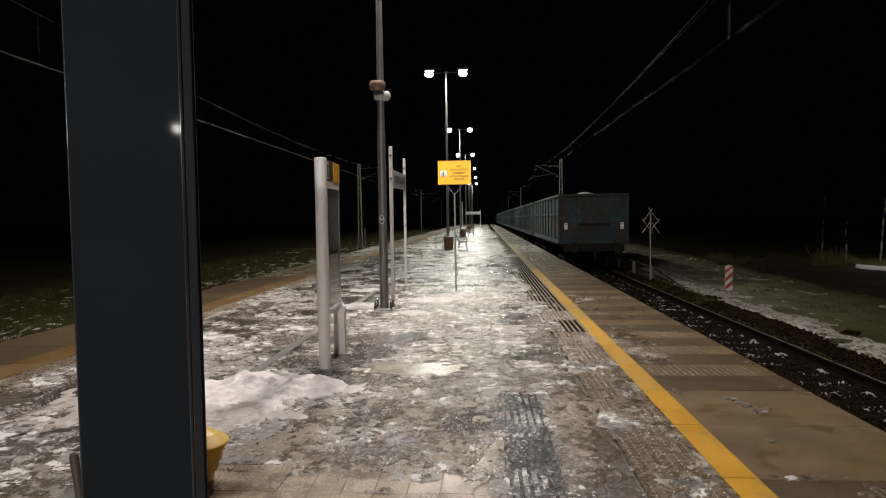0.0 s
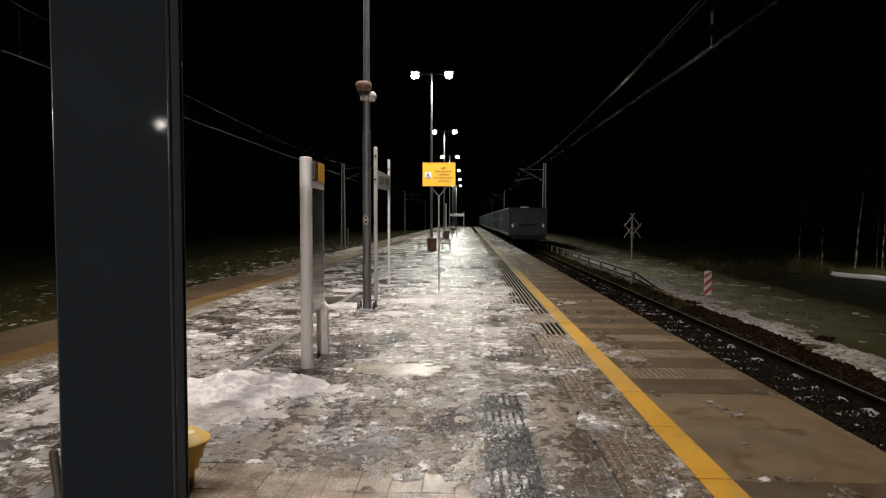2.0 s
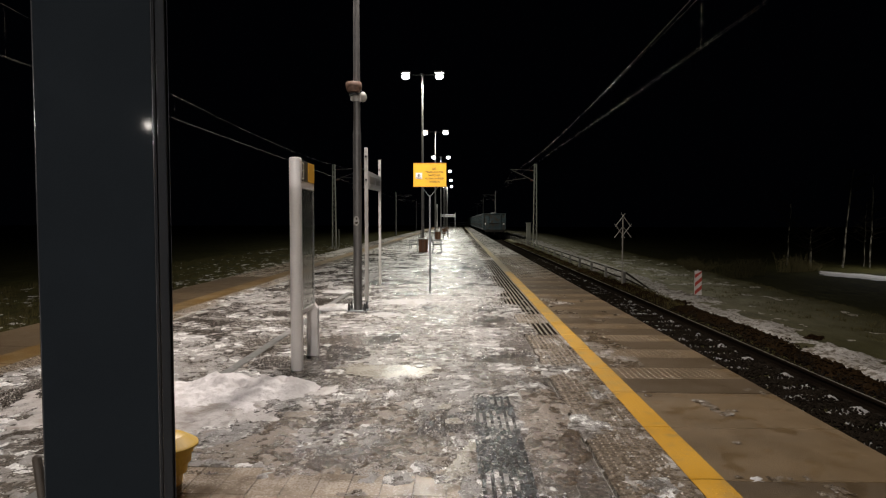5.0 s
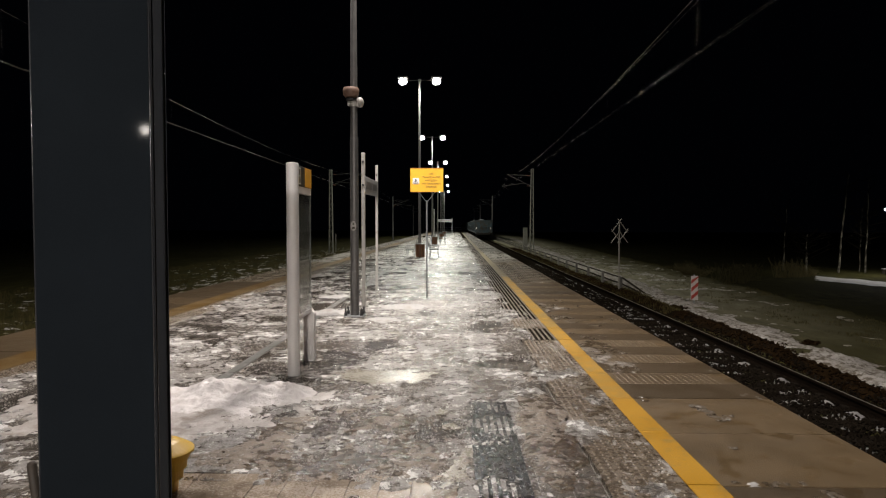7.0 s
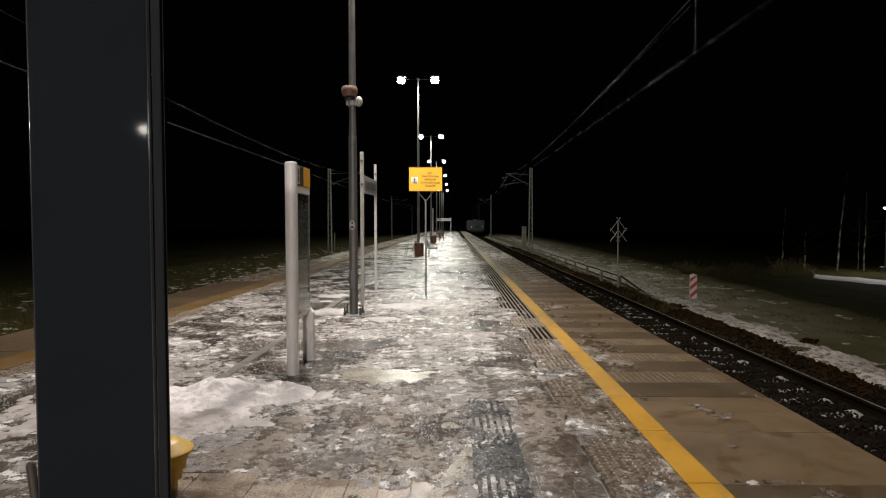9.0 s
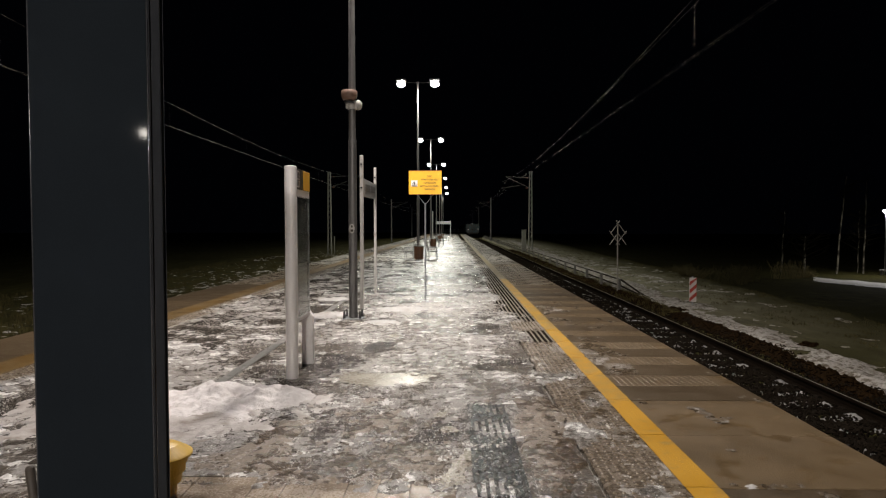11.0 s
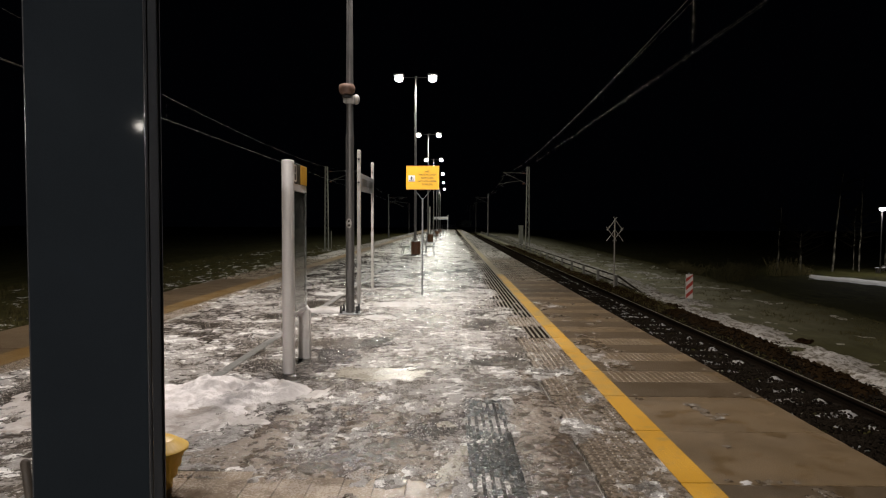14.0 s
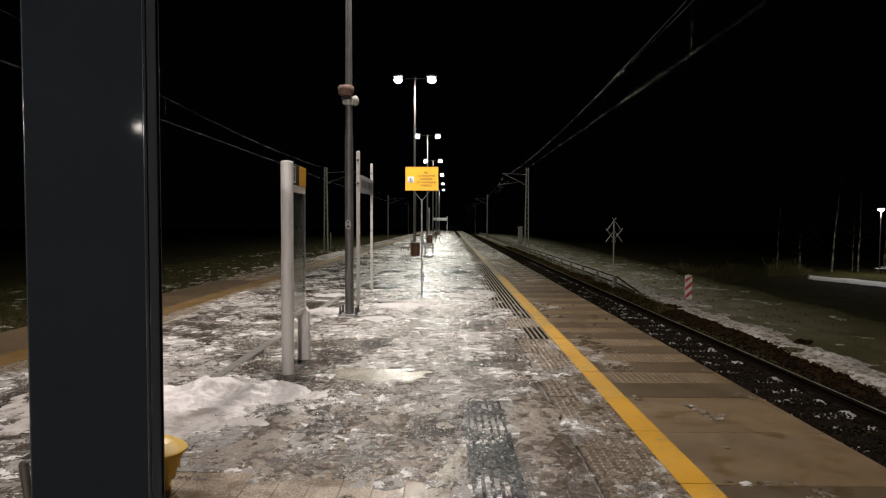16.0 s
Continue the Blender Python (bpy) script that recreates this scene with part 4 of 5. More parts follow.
for xx in (-0.2515, 0.2515):
    bm = bmesh.new()
    rod(bm, (xx, 0.006, 0), (xx, 0.006, 3.4), 0.0045, seg=10)
    part("edge_trim", bm, M_TRIM, col, smooth=True)
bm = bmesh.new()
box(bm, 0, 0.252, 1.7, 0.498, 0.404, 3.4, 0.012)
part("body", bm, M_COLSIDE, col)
bm = bmesh.new()
box(bm, 0, 0.474, 1.7, 0.511, 0.06, 3.4, 0.012)
for yy in (0.066, 0.444):
    b2 = bmesh.new()
    rod(b2, (0.256, yy, 0), (0.256, yy, 3.4), 0.004, seg=10)
    part("edge_trim", b2, M_TRIM, col, smooth=True)
part("back_plate", bm, M_COLSIDE, col)

# information stand
TX = -1.765
stand = thing("information_stand", "white information stand with timetable case and dark header", "sign", TX, 6.7, 0)
bm = bmesh.new()
rod(bm, (0, 0, 0), (0, 0, 2.30), 0.066, 0.066, 24)
part("post", bm, M_WHITE, stand, "white round post", smooth=True)
bm = bmesh.new()
lathe(bm, [(0.066, 2.30), (0.06, 2.312), (0.03, 2.318)], 24)
part("cap", bm, M_WHITE, stand)
bm = bmesh.new()
a = [bm.verts.new((x, 0.70, z)) for x, z in ((-0.065, 0.0), (0.065, 0.0), (0.065, 0.58), (0.0, 0.68), (-0.065, 0.58))]
b = [bm.verts.new((x, 0.78, z)) for x, z in ((-0.065, 0.0), (0.065, 0.0), (0.065, 0.58), (0.0, 0.68), (-0.065, 0.58))]
bm.faces.new(a)
bm.faces.new(b[::-1])
for k in range(5):
    bm.faces.new((a[k], b[k], b[(k + 1) % 5], a[(k + 1) % 5]))
part("leg", bm, M_WHITE, stand, "white flat leg with a pointed top")
bm = bmesh.new()
box(bm, 0.0, 0.38, 2.03, 0.07, 0.66, 0.09, 0.006)
box(bm, 0.0, 0.38, 0.62, 0.07, 0.66, 0.05, 0.006)
box(bm, 0.0, 0.08, 1.32, 0.07, 0.05, 1.34, 0.006)
part("case_frame", bm, M_WHITE, stand)
bm = bmesh.new()
box(bm, 0.0, 0.70, 1.45, 0.065, 0.035, 1.70, 0.006)
part("case_edge", bm, M_GALV, stand, "grey aluminium edge")
bm = bmesh.new()
box(bm, 0.0, 0.385, 1.32, 0.04, 0.57, 1.34)
part("case_back", bm, M_CASE, stand)
for k, (zz, hh) in enumerate(((1.62, 0.56), (0.98, 0.52))):
    bm = bmesh.new()
    box(bm, 0.022, 0.385, zz, 0.003, 0.44, hh)
    part("timetable_sheet", bm, M_CASE if k == 0 else M_PAPER, stand)
bm = bmesh.new()
box(bm, 0.036, 0.385, 1.32, 0.004, 0.58, 1.35)
glass = bpy.data.materials.new("case_glass")
glass.use_nodes = True
gb = glass.node_tree.nodes["Principled BSDF"]
gb.inputs["Transmission Weight"].default_value, gb.inputs["Roughness"].default_value, gb.inputs["IOR"].default_value = 1.0, 0.05, 1.45
gb.inputs["Base Color"].default_value = (0.75, 0.76, 0.72, 1)
pane = part("glass_pane", bm, glass, stand)
pane.visible_shadow = False
bm = bmesh.new()
box(bm, 0.0, 0.385, 2.185, 0.074, 0.66, 0.23, 0.004)
hd = part("header", bm, M_BLACK, stand, "black header with a white pictogram and a yellow field")
bm = bmesh.new()
box(bm, 0.039, 0.555, 2.185, 0.004, 0.30, 0.22)
part("yellow_field", bm, M_ORANGE, hd)
bm = bmesh.new()
for zz, yy, sy, szz in ((2.27, 0.16, 0.10, 0.015), (2.10, 0.16, 0.10, 0.015), (2.185, 0.12, 0.018, 0.17), (2.185, 0.205, 0.018, 0.17), (2.185, 0.16, 0.10, 0.012)):
    box(bm, 0.039, yy, zz, 0.004, sy, szz)
part("pictogram", bm, M_REFL, hd)

# platform name sign on two flat white posts
name = thing("name_sign", "grey station name board between two white posts", "sign", -1.835, 12.35, 0)
for px_, py, w, top in ((0.0, 0.0, 0.068, 3.08), (-0.145, 3.25, 0.060, 3.15)):
    bm = bmesh.new()
    box(bm, px_, py, top / 2, w, 0.08, top, 0.008)
    p = part("post", bm, M_DULL, name, "flat white steel post")
    for zz in (2.90, 2.44):
        bm = bmesh.new()
        rod(bm, (px_, py - 0.048, zz), (px_, py - 0.038, zz), 0.022, seg=10)
        part("bolt", bm, M_BLACK, p)
bm = bmesh.new()
bar(bm, Vector((0.0, 0.04, 2.45)), Vector((0.0, 0.04, 2.45)) + Vector((-0.14, 3.17, 0.1)), 0.05, 0.36)
part("board", bm, M_GREYPRINT, name, "grey name board")
for k in range(9):
    if k != 4:
        bm = bmesh.new()
        box(bm, 0.034 - 0.14 * (0.5 + 0.27 * k) / 3.17, 0.5 + 0.27 * k, 2.47 + 0.01 * k, 0.006, 0.22, 0.15)
        part("print_bar", bm, M_POST, name)
copy_thing(name, pose(-1.85, 54.2, 0))

# high voltage warning sign
ws = thing("warning_sign", "yellow high-voltage warning board on a thin grey post", "sign", -0.645, 13.95, 0)
bm = bmesh.new()
rod(bm, (0, 0, 0), (0, 0, 2.20), 0.021, seg=14)
part("post", bm, M_GALV, ws, smooth=True)
bm = bmesh.new()
box(bm, 0, 0, 0.006, 0.16, 0.16, 0.012, 0.003)
part("base_plate", bm, M_GALV, ws)
for s in (-1, 1):
    bm = bmesh.new()
    rod(bm, (0, 0, 2.16), (s * 0.21, 0.0, 2.42), 0.007, seg=8)
    part("brace", bm, M_GALV, ws)
bm = bmesh.new()
box(bm, 0, -0.02, 2.655, 0.735, 0.025, 0.53, 0.008)
board = part("board", bm, M_SIGN, ws, "yellow enamelled board with dark edge")
M_BORDER = material("sign_border", (0.30, 0.10, 0.02), (0.36, 0.13, 0.03), 40, 2, bump=0.0)
for zz in (2.918, 2.392):
    bm = bmesh.new()
    box(bm, 0, -0.034, zz, 0.735, 0.004, 0.010)
    part("border", bm, M_BORDER, board)
bm = bmesh.new()
box(bm, -0.245, -0.034, 2.635, 0.145, 0.004, 0.135)
part("pictogram_field", bm, M_REFL, board, "white field with a warning triangle")
bm = bmesh.new()
c = Vector((-0.245, -0.038, 2.635))
tri = [c + Vector((-0.055, 0, -0.045)), c + Vector((0.055, 0, -0.045)), c + Vector((0, 0, 0.05))]
for a, b in zip(tri, tri[1:] + tri[:1]):
    bar(bm, a, b, 0.012, 0.004)
bar(bm, c + Vector((0.0, 0, 0.03)), c + Vector((0.0, 0, -0.03)), 0.022, 0.004)
part("triangle", bm, M_TEXT, board)
for k, (line, size) in enumerate((("SIEĆ", 0.054), ("TRAKCYJNA POD", 0.050), ("NAPIĘCIEM", 0.054), ("DOTYKANIE GROZI", 0.047), ("ŚMIERCIĄ", 0.054))):
    lettering(line, size, M_TEXT, board, pose(0.10, -0.036, 2.79 - 0.072 * k, 90, 0, 0))


# benches and bins at the lamp posts
def bench(x, y, turn):
    t = thing("bench", "metal platform bench with thin wooden slats", "bench", x, y, 0, turn, group="platform benches")
    for yy in (-0.7, 0.7):
        bm = bmesh.new()
        bar(bm, (0.05, yy, 0.0), (0.10, yy, 0.44), 0.035)
        bar(bm, (0.52, yy, 0.0), (0.44, yy, 0.44), 0.035)
        bar(bm, (0.08, yy, 0.42), (0.52, yy, 0.44), 0.035)
        bar(bm, (0.08, yy, 0.42), (-0.06, yy, 0.82), 0.035)
        bar(bm, (0.02, yy, 0.62), (0.50, yy, 0.64), 0.03)
        bar(bm, (0.50, yy, 0.64), (0.47, yy, 0.44), 0.03)
        part("end_frame", bm, M_GALV, t, "galvanised bench end")
    for k in range(5):
        bm = bmesh.new()
        box(bm, 0.12 + 0.085 * k, 0, 0.455, 0.07, 1.5, 0.025, 0.005)
        part("seat_slat", bm, M_FENCE, t)
    for k in range(3):
        bm = bmesh.new()
        box(bm, 0.05 - 0.035 * k, 0, 0.56 + 0.10 * k, 0.025, 1.5, 0.075, 0.005)
        part("back_slat", bm, M_FENCE, t)
    return t


def bin_thing(x, y):
    t = thing("litter_bin", "round brown litter bin with wooden slats", "litter bin", x, y, 0, group="platform litter bins")
    bm = bmesh.new()
    lathe(bm, [(0.18, 0.06), (0.20, 0.10), (0.205, 0.66)], 20)
    part("liner", bm, M_BLACK, t)
    for k in range(16):
        a = 2 * math.pi * k / 16
        bm = bmesh.new()
        box(bm, 0, 0, 0.385, 0.022, 0.078, 0.63, 0.006)
        s = part("slat", bm, M_WOOD, t)
        s.matrix_basis = pose(0.222 * math.cos(a), 0.222 * math.sin(a), 0, 0, 0, math.degrees(a))
    bm = bmesh.new()
    lathe(bm, [(0.235, 0.69), (0.24, 0.71), (0.235, 0.73), (0.16, 0.735)], 24)
    part("rim", bm, M_POST, t, smooth=True)
    bm = bmesh.new()
    rod(bm, (0, 0, 0), (0, 0, 0.1), 0.06, seg=12)
    part("foot", bm, M_POST, t)
    return t


b1 = bench(-2.02, 32.2, 180)
bn = bin_thing(-1.78, 31.3)
copy_thing(b1, pose(-1.38, 32.2, 0, 0, 0, 0))
for ly in (54.7, 76.0, 97.3):
    copy_thing(b1, pose(-2.02, ly - 1.2, 0, 0, 0, 180))
    copy_thing(b1, pose(-1.38, ly - 1.2, 0, 0, 0, 0))
    copy_thing(bn, pose(-1.75, ly - 2.2, 0))

# far name sign across the platform
fs = thing("name_sign", "far white sign board across two posts", "sign", -1.7, 100.0, 0)
for s in (-1.2, 1.15):
    bm = bmesh.new()
    box(bm, s, 0, 1.45, 0.09, 0.09, 2.9, 0.01)
    part("post", bm, M_GREYPRINT, fs)
bm = bmesh.new()
box(bm, 0, -0.06, 2.45, 2.3, 0.05, 0.42, 0.01)
part("board", bm, M_GREYPRINT, fs)
for k in range(7):
    bm = bmesh.new()
    box(bm, -0.85 + 0.28 * k, -0.09, 2.45, 0.2, 0.006, 0.18)
    part("print_bar", bm, M_POST, fs)
# railing that closes the far end
er = thing("end_railing", "thin metal railing closing the end of the platform", "railing", 0, FAR_END - 1.0, 0)
for k in range(8):
    bm = bmesh.new()
    rod(bm, (-6.2 + 1.25 * k, 0, 0), (-6.2 + 1.25 * k, 0, 1.1), 0.03, seg=8)
    part("post", bm, M_POST, er)
for zz in (0.55, 1.1):
    bm = bmesh.new()
    rod(bm, (-6.2, 0, zz), (2.55, 0, zz), 0.03, seg=8)
    part("rail", bm, M_POST, er)

# yellow grit tub and the wooden handle by the column
tub = thing("grit_tub", "stepped round yellow plastic grit tub with a domed lid", "tub", -1.815, 3.75, 0)
bm = bmesh.new()
lathe(bm, [(0.092, 0.0), (0.100, 0.072), (0.122, 0.076), (0.128, 0.136), (0.146, 0.140), (0.150, 0.194), (0.160, 0.198), (0.163, 0.238)], 40)
part("body", bm, M_BUCKET, tub)
bm = bmesh.new()
lathe(bm, [(0.165, 0.238), (0.190, 0.240), (0.190, 0.252), (0.180, 0.260), (0.11, 0.305), (0.05, 0.325)], 40)
part("lid", bm, M_BUCKET, tub)
sh = thing("broom_handle", "dark weathered wooden broom handle leaning beside the column", "broom", -2.075, 3.03, 0)
bm = bmesh.new()
rod(bm, (0.0, 0.0, 0.0), (-0.105, 0.08, 0.40), 0.019, 0.023, 10)
bmesh.ops.create_uvsphere(bm, u_segments=10, v_segments=6, radius=0.024, matrix=Matrix.Translation((-0.105, 0.08, 0.40)))
part("handle", bm, M_DARKWOOD, sh, smooth=True)


# ---------------------------------------------------------------- things beside the track
def lattice_mast(x, y, z0, top, side):
    t = thing("catenary_mast", "pale lattice steel catenary mast beside the track", "mast", x, y, z0, group="catenary masts")
    h = top - z0
    w0, w1 = 0.17, 0.09

    def leg(sx, sy, f):
        w = w0 + (w1 - w0) * f
        return Vector((sx * w, sy * w, h * f))

    for sx in (-1, 1):
        for sy in (-1, 1):
            bm = bmesh.new()
            bar(bm, leg(sx, sy, 0), leg(sx, sy, 1), 0.06)
            part("leg", bm, M_MAST, t)
    n = 16
    for (a, b) in (((-1, -1), (1, -1)), ((-1, 1), (1, 1)), ((-1, -1), (-1, 1)), ((1, -1), (1, 1))):
        for k in range(n):
            bm = bmesh.new()
            p, q = (a, b) if k % 2 else (b, a)
            bar(bm, leg(*p, k / n), leg(*q, (k + 1) / n), 0.03)
            part("lacing_bar", bm, M_MAST, t)
    bm = bmesh.new()
    box(bm, 0, 0, -0.1, 0.7, 0.7, 0.5, 0.03)
    part("footing", bm, M_WALL, t)
    arm(t, side, h, z0)
    return t


def arm(t, side, h, z0):
    """The bracket that holds the wires; side: the way to the track."""
    reach = side * (2.3 if side < 0 else 2.95)
    zc, zm = 5.0 - z0, 6.35 - z0
    bm = bmesh.new()
    rod(bm, (0, 0, zm - 0.1), (reach, 0, zm), 0.014, seg=8)
    rod(bm, (0, 0, zc + 0.25), (reach, 0, zm), 0.016, seg=8)
    rod(bm, (side * 0.55, 0, zc + 0.6), (reach + side * 0.45, 0, zc + 0.28), 0.011, seg=8)
    rod(bm, (reach + side * 0.4, 0, zc + 0.28), (reach - side * 0.1, 0, zc), 0.008, seg=6)
    part("bracket", bm, M_POST, t)
    for zz in (zm - 0.1, zc + 0.3):
        bm = bmesh.new()
        for k in range(5):
            rod(bm, (side * (0.25 + 0.05 * k), 0, zz), (side * (0.28 + 0.05 * k), 0, zz), 0.055, 0.03, 10)
        part("insulator", bm, M_CERAMIC, t)


def pole_mast(x, y, z0, top, side):
    t = thing("catenary_mast", "slim grey concrete catenary mast", "mast", x, y, z0, group="catenary masts")
    bm = bmesh.new()
    rod(bm, (0, 0, 0), (0, 0, top - z0), 0.15, 0.09, 12)
    part("pole", bm, M_POST, t, smooth=True)
    # pale ring that puts a glint on the mast into colour
    bm = bmesh.new()
    lathe(bm, [(0.16, 2.3), (0.16, 2.65)], 14)
    part("band", bm, M_FENCE, t, "pale band standing for a glint")
    arm(t, side, top - z0, z0)
    return t


lattice_mast(7.05, 57.5, -0.9, 6.85, -1)
lattice_mast(-11.25, 56.0, -1.0, 6.7, 1)
for yy in (112.0, 167.0, 222.0):
    pole_mast(6.62, yy, -0.9, 7.0, -1)
for yy in (113.0, 168.0, 223.0):
    pole_mast(-11.4, yy, -1.0, 6.9, 1)


def wires(cx, supports, sag, zc, thick, thin):
    """Messenger, contact wire and droppers of one track; supports: places and heights of the messenger."""
    t = thing("catenary_wires", "thin overhead contact and messenger wires", "overhead wire")
    up, lo, bmd = bmesh.new(), (bmesh.new(), bmesh.new()), []
    for (a, za), (b, zb) in zip(supports, supports[1:]):
        pts = []
        for k in range(17):
            u = k / 16
            pts.append((cx + (0.18 - 0.36 * u), a + (b - a) * u, za + (zb - za) * u - 4 * sag * u * (1 - u)))
        for p, q in zip(pts, pts[1:]):
            rod(up, p, q, thick, seg=6, caps=False)
        for dx, cw in ((-0.03, lo[0]), (0.03, lo[1])):
            rod(cw, (cx + 0.18 + dx, a, zc), (cx - 0.18 + dx, b, zc), thin, seg=6, caps=False)
        for k in range(1, 16, 2):
            x, yy, zz = pts[k]
            b1 = bmesh.new()
            rod(b1, (x, yy, zz), (x, yy, zc), 0.0006, seg=4, caps=False)
            box(b1, x, yy, zc + 0.01, 0.012, 0.03, 0.02)
            bmd.append(b1)
    part("messenger_wire", up, M_WIRE, t)
    for cw in lo:
        part("contact_wire", cw, M_WIRE, t)
    for b1 in bmd:
        part("dropper", b1, M_WIRE, t)
    return t


right_wires = wires(TRACK_R, [(-52.0, 6.9), (2.0, 6.9), (57.5, 5.9), (112.0, 6.2), (167.0, 6.3), (222.0, 6.4)], 0.92, 5.0, 0.0029, 0.0010)
bm = bmesh.new()
rod(bm, (TRACK_R + 0.06, 20.5, 5.70), (TRACK_R + 0.14, 8.0, 6.18), 0.0016, seg=6, caps=False)
part("stitch_wire", bm, M_WIRE, right_wires)
wires(TRACK_L, [(-52.0, 6.2), (1.0, 6.2), (56.0, 6.2), (113.0, 6.2), (168.0, 6.2), (223.0, 6.2)], 1.05, 4.62, 0.0026, 0.0024)

# guard rail along the far side of the track
gr = thing("guard_rail", "low weathered steel guard rail with snow on its top", "guard rail")


def gr_x(y):
    return 6.15 + 0.008 * (y - 23.0)


ys = [23.2 + 2.95 * k for k in range(44)]
me = None
for k, yy in enumerate(ys):
    if me is None:
        bm = bmesh.new()
        box(bm, 0, 0, -0.62, 0.10, 0.12, 0.72, 0.008)
        me = mesh_of("post", bm, M_FENCE)
    piece("post", me, gr, gr_x(yy), yy, 0.0)
for z0, hh, nm in ((-0.30, 0.06, "upper_rail"), (-0.53, 0.05, "lower_rail")):
    for a, b in zip(ys, ys[1:]):
        bm = bmesh.new()
        bar(bm, (gr_x(a) + 0.075, a, z0), (gr_x(b) + 0.075, b, z0), 0.035, hh)
        part(nm, bm, M_RAILING, gr)
    bm = bmesh.new()
    bar(bm, (gr_x(ys[0]) + 0.075, ys[0], z0), (6.66, 21.3, -0.80), 0.035, hh)
    part(nm, bm, M_RAILING, gr)
for a, b in zip(ys, ys[1:]):
    bm = bmesh.new()
    bar(bm, (gr_x(a) + 0.075, a, -0.262), (gr_x(b) + 0.075, b, -0.262), 0.045, 0.016)
    part("snow_cap", bm, M_PATHSNOW, gr, "thin strip of snow")

# crossing sign seen from behind: a diamond of slats over an open wedge
cs = thing("crossing_sign", "weathered double cross of slats on a thin post", "sign", 6.0, 22.9, -0.85)
bm = bmesh.new()
rod(bm, (0, 0, 0), (0, 0, 2.7), 0.026, seg=10)
part("post", bm, M_SLATBACK, cs, smooth=True)
for a, b in (((-0.07, 1.90), (0.29, 1.41)), ((0.07, 1.90), (-0.29, 1.41)), ((-0.31, 1.52), (0.07, 1.01)), ((0.31, 1.52), (-0.07, 1.01)),
             ((-0.30, 1.02), (0.02, 1.46)), ((0.30, 1.02), (-0.02, 1.46))):
    bm = bmesh.new()
    bar(bm, (a[0], -0.03, a[1] + 0.85), (b[0], -0.03, b[1] + 0.85), 0.05, 0.02)
    part("slat", bm, M_SLATBACK, cs)

# red and white board
rb = thing("marker_board", "red and white striped warning board on a rubber foot", "traffic board", 7.27, 19.0, -0.84)
bm = bmesh.new()
box(bm, 0, 0, 0.59, 0.215, 0.03, 0.74, 0.006)
board = part("board", bm, M_DULL, rb)
for k in range(3):
    bm = bmesh.new()
    z = 0.34 + 0.25 * k
    vs = [bm.verts.new((x, yy, zz)) for yy in (-0.021, -0.015) for x, zz in ((-0.104, max(z - 0.12, 0.225)), (0.104, z + 0.07), (0.104, min(z + 0.19, 0.955)), (-0.104, z + 0.0))]
    for f in ((0, 1, 2, 3), (7, 6, 5, 4), (0, 4, 5, 1), (1, 5, 6, 2), (2, 6, 7, 3), (3, 7, 4, 0)):
        bm.faces.new([vs[i] for i in f])
    part("stripe", bm, M_RED, board, "red stripe")
bm = bmesh.new()
rod(bm, (0, 0.03, 0), (0, 0.03, 1.0), 0.02, seg=10)
part("post", bm, M_GALV, rb)
bm = bmesh.new()
box(bm, 0, 0.05, 0.05, 0.32, 0.6, 0.1, 0.02)
part("foot", bm, M_BLACK, rb)

def earth_lump(x, y, w, h, label, mat=M_SOIL):
    t = thing("earth_lump" if mat is M_SOIL else "snow_lump", label, "earth mound" if mat is M_SOIL else "snow lump", x, y, float(ground_height(np.array([x]), np.array([y]))[0]) - 0.03)
    rng = random.Random(int(x * 100))
    bm = bmesh.new()
    bmesh.ops.create_icosphere(bm, subdivisions=4, radius=1.0)
    for v in bm.verts:
        n = 0.75 + 0.35 * noise.noise(v.co * 2.2 + Vector((x, y, 0))) + 0.28 * noise.noise(v.co * 6.0) + rng.uniform(-0.03, 0.03)
        v.co = Vector((v.co.x * w * n, v.co.y * w * 0.8 * n, max(v.co.z, -0.2) * h * n))
    part("mound", bm, mat, t)


earth_lump(7.25, 12.75, 0.30, 0.13, "dark lump of turned soil lying in the snow")
earth_lump(6.35, 17.9, 0.42, 0.22, "heap of dark soil with dead moss beside the track")
earth_lump(6.75, 16.4, 0.26, 0.13, "small dark clod of soil beside the warning board")

for x, y, w, h in ((6.95, 21.3, 0.30, 0.14), (7.35, 20.9, 0.26, 0.12), (6.85, 20.5, 0.20, 0.10), (7.25, 20.2, 0.30, 0.09), (7.7, 20.6, 0.22, 0.08)):
    earth_lump(x, y, w, h, "crusted chunk of dirty snow beside the guard rail", M_PATHSNOW)

cb = thing("trackside_cabinet", "narrow grey trackside cabinet", "cabinet", 6.95, 62.0, -0.9)
bm = bmesh.new()
box(bm, 0, 0, 1.15, 0.42, 0.35, 2.3, 0.02)
part("body", bm, M_MAST, cb)
bm = bmesh.new()
box(bm, 0, 0, 2.33, 0.5, 0.42, 0.06, 0.01)
part("lid", bm, M_MAST, cb)
mk = thing("marker_post", "short pale post beside the mast", "post", -11.6, 60.0, -1.05)
bm = bmesh.new()
rod(bm, (0, 0, 0), (0, 0, 1.9), 0.05, seg=10)
part("shaft", bm, M_MAST, mk)


